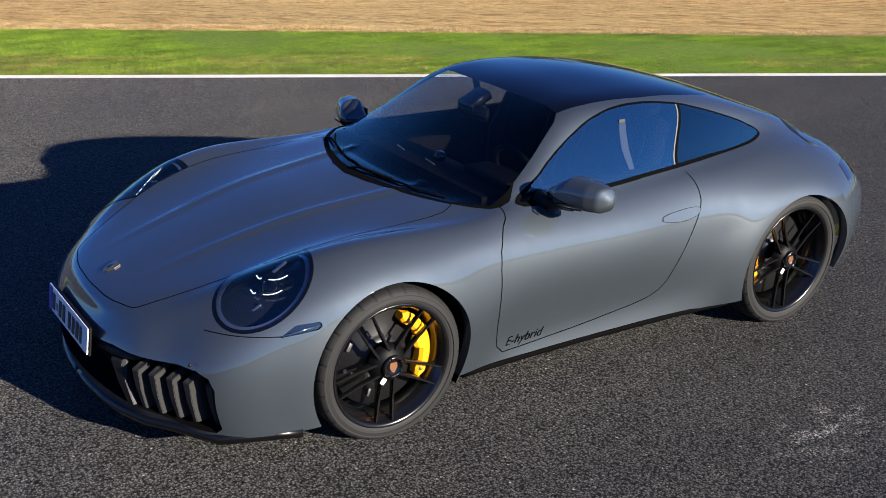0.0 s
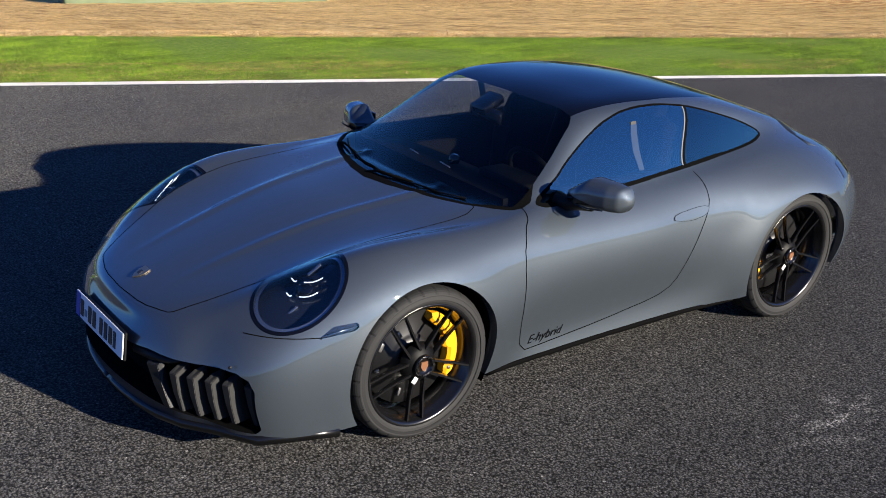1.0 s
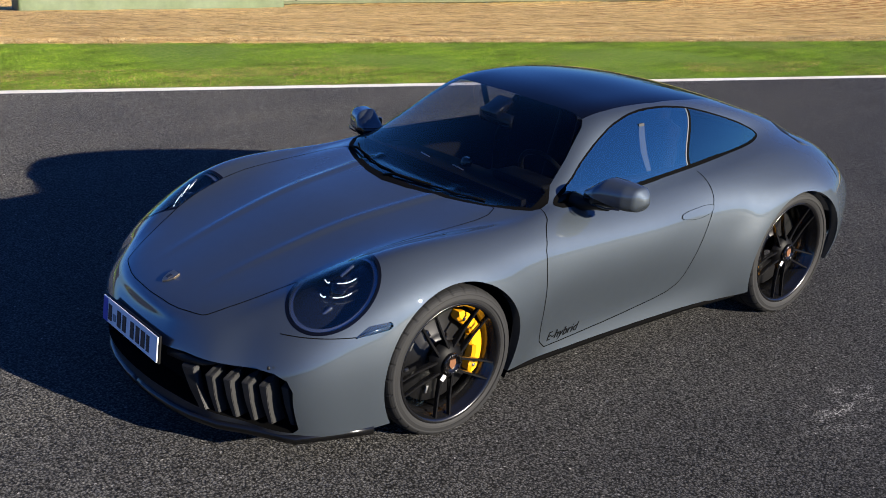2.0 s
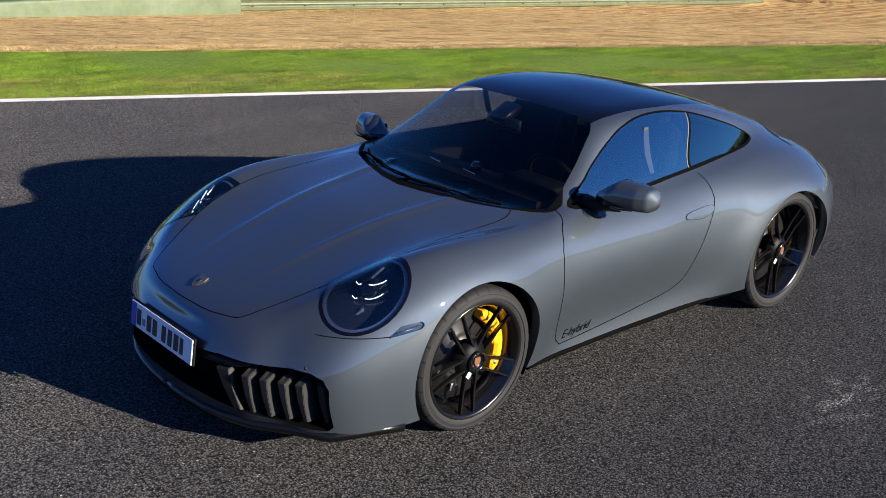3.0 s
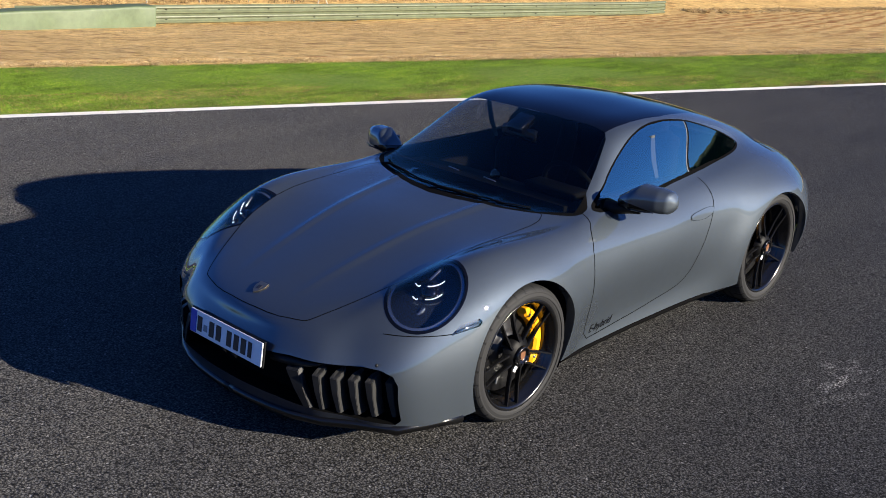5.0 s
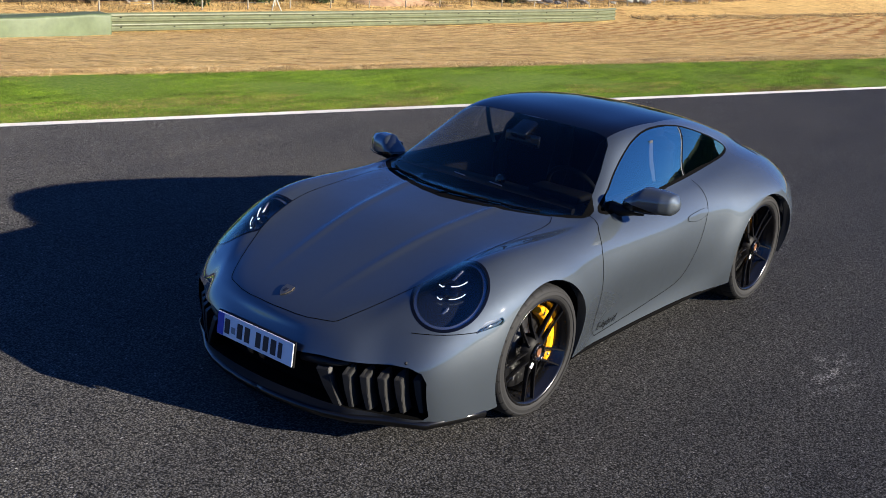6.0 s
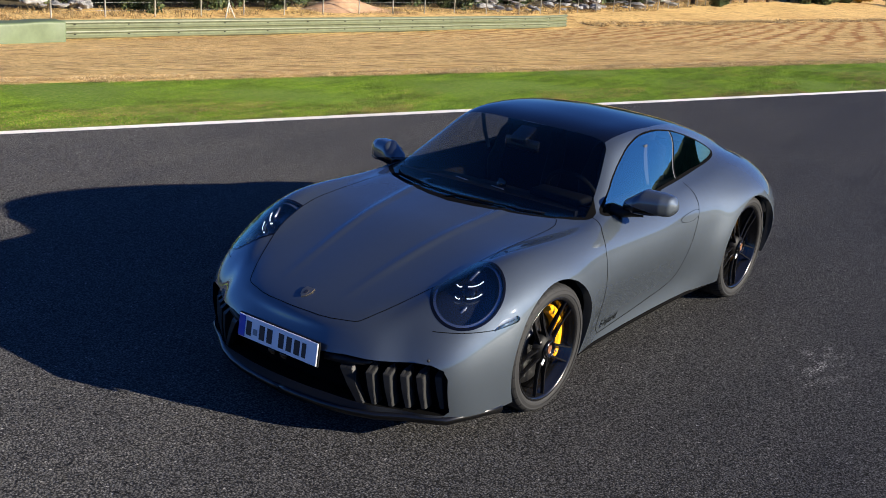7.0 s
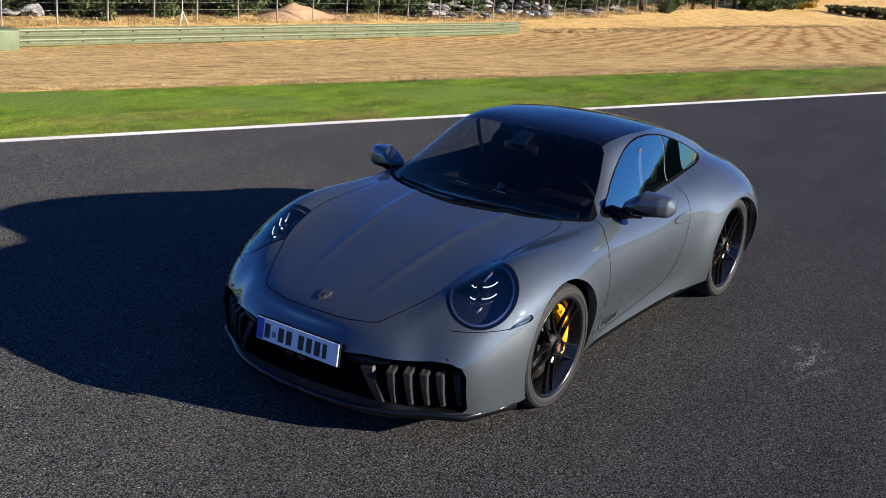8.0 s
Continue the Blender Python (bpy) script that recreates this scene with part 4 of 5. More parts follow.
for half in halves(panes):
    half = half.tidy()
    flat = np.stack([np.ones(len(half.v)), half.v[:, 0], half.v[:, 2]], 1)
    mid = np.abs(half.n[:, 1]) > 0.74
    even = flat @ np.linalg.lstsq(flat[mid], half.n[mid], rcond=None)[0]
    even[:, 2] = 0.84 * even[:, 2] + 0.50 * (half.v[:, 2] - 1.03)
    half.n = even / np.linalg.norm(even, axis=1, keepdims=True)
    fore, aft = half.cut(lambda v: -1.712 - 0.35 * (v[:, 2] - 0.90) - v[:, 0])
    pillar, aft = aft.cut(lambda v: -1.742 - 0.35 * (v[:, 2] - 0.90) - v[:, 0])
    fore.build("door_window", SIDE_GLASS, car, "tinted side glass mirroring the sky")
    aft.build("quarter_window", REAR_GLASS, car, "darker tinted side glass")
    # front edge of the pillar: a strip with its glint in the colour
    trim, pillar = pillar.cut(lambda v: -1.721 - 0.35 * (v[:, 2] - 0.90) - v[:, 0])
    trim.moved(0.001).build("window_seal", SEAL_GLINT, car, "thin seal on the window edge, its glint put into the pale colour")
    pillar.build("window_pillar", BLACK_VOID, car)
glass.build("windscreen", WIND_GLASS, car, "dark tinted curved windscreen")
rear_glass.build("rear_window", BLACK_GLOSS, car)
for half in halves(tail_lamp):
    half.moved(0.002).build("tail_light", TAIL_RED, car, "dark red tail light strip")


def gap_strip(skin, keep, width=0.005, name="panel_gap"):
    """Dark shut lines laid along the kept rim edges of a panel."""
    e = skin.rim()
    a, b = skin.v[e[:, 0]], skin.v[e[:, 1]]
    ok = keep((a + b) / 2)
    root = {}

    def top(k):
        while root.setdefault(k, k) != k:
            k = root[k]
        return k

    for i, j in e[ok]:
        root[top(i)] = top(j)
    runs = {}
    for i, j in e[ok]:
        p, q, m = skin.v[i], skin.v[j], skin.n[i] + skin.n[j]
        m = m / (np.linalg.norm(m) + 1e-9)
        d = q - p
        size = np.linalg.norm(d)
        if size < 1e-6:
            continue
        d = d / size
        s = np.cross(m, d) * width / 2
        g = d * min(0.002, size)
        lift = m * 0.0007
        runs.setdefault(top(i), []).extend([p - g - s + lift, q + g - s + lift, q + g + s + lift, p - g + s + lift])
    for vs in runs.values():
        if len(vs) > 40:
            raw_part(name, vs, [(k, k + 1, k + 2, k + 3) for k in range(0, len(vs), 4)], BLACK_VOID, car, smooth=False)


def walls(skin, keep, shift, material, parent, name):
    """Walls that turn inward from the rim of an opening."""
    e = skin.rim()
    ok = keep((skin.v[e[:, 0]] + skin.v[e[:, 1]]) / 2)
    vs, fs = [], []
    for i, j in e[ok]:
        p, q = skin.v[i], skin.v[j]
        k = len(vs)
        vs += [p, q, q + shift(q), p + shift(p)]
        fs.append((k, k + 1, k + 2, k + 3))
    return raw_part(name, vs, fs, material, parent, smooth=False)


every = lambda p: np.ones(len(p), bool)  # noqa: E731
gap_strip(hood, lambda p: (p[:, 0] > -0.30) | (np.abs(p[:, 1]) > 0.57), 0.004)
for half in halves(doors):
    gap_strip(half, lambda p: p[:, 2] < 0.885)
for half in halves(bumper):
    gap_strip(half, lambda p: (p[:, 2] > 0.568) & (np.abs(p[:, 1]) > 0.68) & (p[:, 0] > 0.48), 0.004)

# Wheel-arch lips and linings
arch_edges = [fenders, bumper, quarters, rear]


def near_arch(p):
    return (np.abs(arch_field(p)) < 0.004) & (np.abs(p[:, 1]) > 0.6)


for skin in [half for whole in arch_edges for half in halves(whole)]:
    walls(skin, near_arch, lambda p: np.array((0, -0.05 * np.sign(p[1]), 0)), PAINT, car, "arch_lip")
for x, z, r in WHEELS:
    for side in (1, -1):
        bm = lathe([(r + 0.004, 0.875 if x > -1 else 0.79), (r + 0.004, 0.50), (0.02, 0.48)], 48)
        bm.transform(Matrix.Translation((x, 0, z)) @ Matrix.Diagonal((1, side, 1, 1)))
        bmesh.ops.bisect_plane(bm, geom=bm.verts[:] + bm.edges[:] + bm.faces[:], plane_co=(0, 0, 0.165 if x > -1 else 0.20), plane_no=(0, 0, -1), clear_outer=True)
        part("arch_lining", bm, BLACK_VOID, car)

# Front intakes
mouth.moved(0, (-0.11, 0, 0)).build("intake_lining", BLACK_VOID, car, "black air intake lining")
walls(mouth, every, lambda p: np.array((-0.11, 0, 0)), BLACK_VOID, car, "intake_wall")


def nose_x(y, z=0.30):
    ys = [0.0, 0.13, 0.27, 0.395, 0.52, 0.64, 0.805]
    xs = [1.031, 1.026, 1.009, 0.979, 0.931, 0.844, 0.726]
    return float(np.interp(abs(y), ys, xs))


def vane(y, side, wide, back=0.0, lean=0.018, deep=0.075):
    """A deep louvre in the side intake: a tapering front face under a top that slopes up and back."""
    bm = bmesh.new()
    rings = []
    for z, dx, w, rise in ((0.205, -0.040, 0.55, 0.0), (0.29, -0.022, 0.80, 0.0), (0.372, -0.014, 1.0, 0.036)):
        c = Vector((nose_x(y) + dx - back, side * (y + lean * (0.38 - z) / 0.18), z))
        t = Vector((-0.42, side * 0.91, 0)) * wide * w / 2
        n = Vector((-0.98, -side * 0.10, 0)) * deep
        up = Vector((0, 0, rise))
        rings.append([bm.verts.new(q) for q in (c - t, c, c + t, c + t + n * 0.5 + up * 0.65, c + t * 0.4 + n + up, c - t * 0.4 + n + up, c - t + n * 0.5 + up * 0.65)])
    for p, q in zip(rings, rings[1:]):
        for k in range(7):
            bm.faces.new((p[k], p[(k + 1) % 7], q[(k + 1) % 7], q[k]))
    bm.faces.new(rings[0])
    bm.faces.new(rings[-1])
    bmesh.ops.recalc_face_normals(bm, faces=bm.faces)
    bmesh.ops.bevel(bm, geom=bm.edges[:], offset=0.0022, segments=2, affect="EDGES")
    return bm


def bridge(side):
    """The short painted bar between the plate and the side intake."""
    rows = []
    for y, lo, hi, back in ((0.27, 0.392, 0.425, 0.012), (0.36, 0.390, 0.424, 0.018), (0.44, 0.396, 0.420, 0.030), (0.475, 0.404, 0.416, 0.046)):
        x = nose_x(y) - back
        rows.append([(x, side * y, lo), (x + 0.004, side * y, (lo + hi) / 2), (x - 0.004, side * y, hi), (x - 0.05, side * y, hi), (x - 0.05, side * y, lo)])
    bm = bmesh.new()
    rings = [[bm.verts.new(p) for p in r] for r in rows]
    for p, q in zip(rings, rings[1:]):
        for k in range(5):
            bm.faces.new((p[k], p[(k + 1) % 5], q[(k + 1) % 5], q[k]))
    bm.faces.new(rings[0])
    bm.faces.new(rings[-1])
    bmesh.ops.recalc_face_normals(bm, faces=bm.faces)
    return bm


VANE = mat("vane_satin_grey", (0.020, 0.020, 0.020), 0.5, spec=0.3)
STRUT = mat("strut_satin_grey", (0.0075, 0.0080, 0.0090), 0.5, spec=0.25)
for side in (1, -1):
    for y, back in ((0.490, 0.0), (0.560, 0.0), (0.624, 0.0), (0.685, 0.0), (0.745, 0.022)):
        part("intake_vane", vane(y, side, 0.036, back), VANE, car, "satin grey kinked louvre", smooth=False)
    part("intake_strut", vane(0.375, side, 0.060, 0.004, 0.085, 0.05), STRUT, car, smooth=False)
    part("intake_bridge", bridge(side), STRUT, car, "dark satin bar beside the plate")
    part("parking_sensor", lathe([(0.0005, 0.001), (0.006, 0.001), (0.007, -0.006)], 20), STRUT, car).matrix_basis = Matrix.Translation((nose_x(0.73) + 0.017, side * 0.73, 0.468)) @ Matrix.Rotation(side * radians(-38), 4, "Z")
for side in (1, -1):
    part("sensor", joined(box(0.03, 0.05, 0.03, Matrix.Translation((0.96, side * 0.04 - 0.06, 0.30)), 0.006)), BLACK_GLOSS, car)

# Splitter, skirts and floor pan
lip_line = [p for p in FRONT[0][::-1]] + BOTTOM[:2]
lip_line = [lip_line[0]] + [tuple(np.array(a) * (1 - w) + np.array(b) * w) for a, b in zip(lip_line, lip_line[1:]) for w in (0.34, 0.67, 1.0)]


def ribbon(line, section):
    """A profile of (outward, up) pairs swept along a line in plan."""
    bm = bmesh.new()
    rings = []
    for i, p in enumerate(line):
        a, b = line[max(0, i - 1)], line[min(len(line) - 1, i + 1)]
        d = Vector((b[0] - a[0], b[1] - a[1], 0)).normalized()
        o = Vector((-d.y, d.x, 0))
        if o.dot(Vector((p[0] + 1.2, p[1], 0))) < 0:
            o = -o
        rings.append([bm.verts.new(Vector(p) + o * u + Vector((0, 0, w))) for u, w in section])
    m = len(section)
    for p, q in zip(rings, rings[1:]):
        for k in range(m):
            bm.faces.new((p[k], p[(k + 1) % m], q[(k + 1) % m], q[k]))
    bm.faces.new(rings[0])
    bm.faces.new(rings[-1])
    bmesh.ops.recalc_face_normals(bm, faces=bm.faces)
    return bm


SPLITTER = mat("satin_black_splitter", (0.003, 0.003, 0.0032), 0.28)
LIP = [(-0.06, 0.012), (0.004, 0.012), (0.016, 0.004), (0.018, -0.008), (0.008, -0.028), (-0.06, -0.030)]
for side in (1, -1):
    line = [(p[0], side * p[1], p[2]) for p in lip_line]
    part("front_splitter", ribbon(line, LIP), SPLITTER, car, "satin black front splitter lip")
    sill = [(x, side * float(np.interp(-x, [0.39, 0.62, 1.1, 1.72, 2.04], [0.862, 0.850, 0.842, 0.852, 0.872])), 0.195) for x in np.linspace(-0.39, -2.04, 24)]
    part("side_skirt", ribbon(sill, [(-0.09, 0.006), (0.0, 0.002), (0.004, -0.012), (-0.012, -0.030), (-0.09, -0.034)]), BLACK_VOID, car, "matt black side skirt")
pan = [(0.95, 0.0), (0.90, 0.45), (0.74, 0.70), (0.45, 0.80), (0.42, 0.52), (-0.42, 0.52), (-0.45, 0.82), (-2.0, 0.82), (-2.02, 0.52), (-2.85, 0.52), (-3.0, 0.65), (-3.2, 0.0)]
vs = [(x, y, 0.17) for x, y in pan] + [(x, -y, 0.17) for x, y in pan[::-1]]
raw_part("floor_pan", vs, [tuple(range(len(vs)))], BLACK_VOID, car, smooth=False)

# Headlights: a bowl, a lens barrel, four light bars and a clear cover
BOWL = mat("headlight_bowl", (0.010, 0.012, 0.018), 0.25, 0.2, 0.3)
LAMP_RING = mat("headlight_ring", (0.32, 0.33, 0.35), 0.22, 0.9)
for half in halves(lamp):
    side = 1 if half.tidy().v[:, 1].mean() > 0 else -1
    c = Vector((LAMP_C[0], side * LAMP_C[1], LAMP_C[2]))
    n = Vector((LAMP_N[0], side * LAMP_N[1], LAMP_N[2])).normalized()
    cover, ring = half.cut(lamp_field(0.001))
    lamp_ob = cover.moved(0.003).build("headlight", LAMP_GLASS, car, "oval headlight with clear cover and dark bowl")
    ring.moved(0.001).build("headlight_rim", BLACK_GLOSS, lamp_ob, "gloss black headlight rim")
    inner, _ = half.cut(lamp_field(-0.001))
    s = inner.tidy()
    cc = np.array(c)
    depth = 0.075
    r = np.linalg.norm((s.v - cc) - np.outer((s.v - cc) @ np.array(n), np.array(n)), axis=1)
    sink = depth * np.sqrt(np.clip(1 - (r / 0.20) ** 2, 0.05, 1))
    Skin(s.v - np.outer(sink, np.array(n)), s.n, s.t).build("bowl", BOWL, lamp_ob)
    walls(s, every, lambda p: -0.03 * np.array(n), BOWL, lamp_ob, "bowl_wall")
    up = Vector((-0.6, 0, 0.6))
    up = (up - n * up.dot(n)).normalized()
    across = n.cross(up) * side
    base = Matrix((across.to_4d(), up.to_4d(), n.to_4d(), (0, 0, 0, 1))).transposed()
    base.col[3] = (*(c - n * 0.040), 1)
    # two long curved bars, each with a short one beside it
    for dx, dy, half_w, half_u in ((-0.012, 0.062, -0.026, 0.029), (-0.034, 0.004, -0.026, 0.029), (0.056, 0.018, -0.012, 0.002), (0.034, -0.040, -0.012, 0.002)):
        bow = [(dx + q * half_w - 0.006 * (1 - q * q), dy + q * half_u - 0.006 * (1 - q * q), 0.022) for q in (-1, -0.5, 0, 0.5, 1)]
        bm = tube(bow, 0.0018, 6)
        bm.transform(base)
        part("light_bar", bm, DRL_LIT, lamp_ob, "lit white light bar", smooth=False)
    for dx, dy, size in ((0.016, 0.096, 0.034), (-0.016, -0.098, 0.040)):
        bm = box(0.012, 2 * size, 0.010, Matrix.Translation((dx, dy, 0.016)) @ Matrix.Rotation(0.24, 4, "Z"), 0.004, 2)
        bm.transform(base)
        part("reflector", bm, LAMP_RING, lamp_ob, "bright slanted reflector strip")
    bm = lathe([(0.002, 0.03), (0.025, 0.026), (0.038, 0.012), (0.043, 0.0), (0.050, 0.004), (0.052, -0.02)], 32)
    bm.transform(base @ Matrix.Translation((0.0, 0.015, -0.005)) @ Matrix.Rotation(radians(90), 4, "X"))
    part("projector", bm, BLACK_GLOSS, lamp_ob)
    _, band = inner.cut(lamp_field(-0.014))
    band.moved(-0.010).build("chrome_ring", LAMP_RING, lamp_ob, "bright ring inside the headlight")

# Side markers
for half in halves(marker):
    m_ob = half.moved(0.002).build("side_marker", LAMP_GLASS, car, "clear side marker light")
    half.moved(-0.012).build("marker_bowl", BOWL, m_ob)
    s = half.tidy()
    y = float(np.sign(s.v[:, 1].mean()))
    part("marker_bar", tube([(0.478, y * 0.872, 0.577), (0.345, y * 0.902, 0.604)], 0.003, 6), LAMP_RING, m_ob)

# Door handles
HANDLE = smooth_loop([(-1.478, 0.712), (-1.500, 0.738), (-1.706, 0.752), (-1.752, 0.738), (-1.715, 0.706), (-1.610, 0.692)], 1)
handle_field = side_of(HANDLE, 0.6)
for half in halves(doors):
    grip, _ = half.cut(handle_field)
    ob = grip.moved(0.003).build("door_handle", PAINT, car, "flush body-coloured door handle")
    gap_strip(grip.moved(0.003).tidy(), every, 0.0016)

# Rear spoiler: a thin lip that ends the engine lid
deck = np.concatenate([quarters.v, rear_glass.v])
bm = bmesh.new()
rings = []
for y in np.linspace(-0.70, 0.70, 27):
    w = (y / 0.70) ** 2
    lead = -2.74 + 0.02 * w
    z = float(deck[int(np.argmin(np.hypot(deck[:, 0] - lead, deck[:, 1] - y) + 9 * (deck[:, 2] < 0.6))), 2])
    tail, zt = -2.985 + 0.03 * w, 0.876 - 0.055 * w
    mid = (0.55 * lead + 0.45 * tail, 0.55 * z + 0.45 * zt + 0.008)
    rings.append([bm.verts.new((x, y, h)) for x, h in ((lead, z - 0.02), (lead, z + 0.003), mid, (tail + 0.03, zt + 0.004), (tail, zt), (tail + 0.004, zt - 0.022), (tail + 0.10, zt - 0.05))])
for p, q in zip(rings, rings[1:]):
    for k in range(7):
        bm.faces.new((p[k], p[(k + 1) % 7], q[(k + 1) % 7], q[k]))
bm.faces.new(rings[0])
bm.faces.new(rings[-1])
bmesh.ops.recalc_face_normals(bm, faces=bm.faces)
part("rear_spoiler", bm, PAINT, car, "slate grey rear spoiler lip")


# Wheels
HUB_BLACK = mat("hub_black", (0.0022, 0.0022, 0.0025), 0.5, spec=0.10)
DISC = mat("dark_brake_disc", (0.016, 0.016, 0.017), 0.4, 0.5)


def tyre(radius, rim, half):
    """A tyre with three grooves and shoulder notches, axis along y."""
    r = radius
    prof = [(rim, -half * 0.86), (rim + 0.012, -half * 0.96), (r - 0.045, -half), (r - 0.022, -half * 0.97), (r - 0.008, -half * 0.86), (r - 0.001, -half * 0.66)]
    for g in (-0.34, 0.0, 0.34):
        w = 0.006 / half
        prof += [(r, (g - w) * half), (r - 0.006, (g - w + 0.01) * half), (r - 0.006, (g + w - 0.01) * half), (r, (g + w) * half)]
    prof += [(r - 0.001, half * 0.66), (r - 0.0035, half * 0.78), (r - 0.008, half * 0.86), (r - 0.014, half * 0.92), (r - 0.022, half * 0.97), (r - 0.026, half * 0.978), (r - 0.030, half * 0.974), (r - 0.045, half), (rim + 0.030, half * 0.985), (rim + 0.026, half * 0.975), (rim + 0.012, half * 0.96), (rim + 0.003, half * 0.93), (rim, half * 0.86)]
    seg = 240
    bm = bmesh.new()
    rings = []
    for q, a in prof:
        ring = []
        for k in range(seg):
            rr = q - (0.0035 if half * 0.60 < a < half * 0.93 and k % 8 < 1 else 0)
            t = 2 * math.pi * (k + 1.5 * abs(a) / half) / seg
            ring.append(bm.verts.new((rr * math.cos(t), a, rr * math.sin(t))))
        rings.append(ring)
    for p, q in zip(rings, rings[1:]):
        for k in range(seg):
            bm.faces.new((p[k], p[(k + 1) % seg], q[(k + 1) % seg], q[k]))
    bmesh.ops.recalc_face_normals(bm, faces=bm.faces)
    return bm


def spoke(a0, a1, r0, r1, y0, y1, w0, w1):
    """A tapering spoke between two polar points."""
    p = Vector((r0 * math.cos(a0), y0, r0 * math.sin(a0)))
    q = Vector((r1 * math.cos(a1), y1, r1 * math.sin(a1)))
    d = (q - p).normalized()
    s = d.cross(Vector((0, 1, 0))).normalized()
    bm = bmesh.new()
    rings = []
    for c, w, dep in ((p, w0, 0.026), (p.lerp(q, 0.5) + Vector((0, -0.006, 0)), (w0 + w1) / 2, 0.020), (q, w1, 0.018)):
        rings.append([bm.verts.new(c + s * w / 2 * u + Vector((0, v, 0))) for u, v in ((-0.72, 0.0), (0.72, 0.0), (1.0, -0.006), (1.0, -dep), (-1.0, -dep), (-1.0, -0.006))])
    for a, b in zip(rings, rings[1:]):
        for k in range(6):
            bm.faces.new((a[k], a[(k + 1) % 6], b[(k + 1) % 6], b[k]))
    bm.faces.new(rings[0])
    bm.faces.new(rings[-1])
    bmesh.ops.recalc_face_normals(bm, faces=bm.faces)
    return bm


def sector(r0, r1, a0, a1, y0, y1, n=14):
    """A thick ring sector round the y axis."""
    bm = bmesh.new()
    rings = []
    for k in range(n + 1):
        t = a0 + (a1 - a0) * k / n
        e = 0.012 if k in (0, n) else 0.0
        rings.append([bm.verts.new((r * math.cos(t), y, r * math.sin(t))) for r, y in ((r0 + e, y0), (r1 - e, y0), (r1 - e, y1 - 0.012), (r1 - 0.014 - e, y1), (r0 + 0.014 + e, y1), (r0 + e, y1 - 0.012))])
    for p, q in zip(rings, rings[1:]):
        for k in range(6):
            bm.faces.new((p[k], p[(k + 1) % 6], q[(k + 1) % 6], q[k]))
    bm.faces.new(rings[0])
    bm.faces.new(rings[-1])
    bmesh.ops.recalc_face_normals(bm, faces=bm.faces)
    return bm


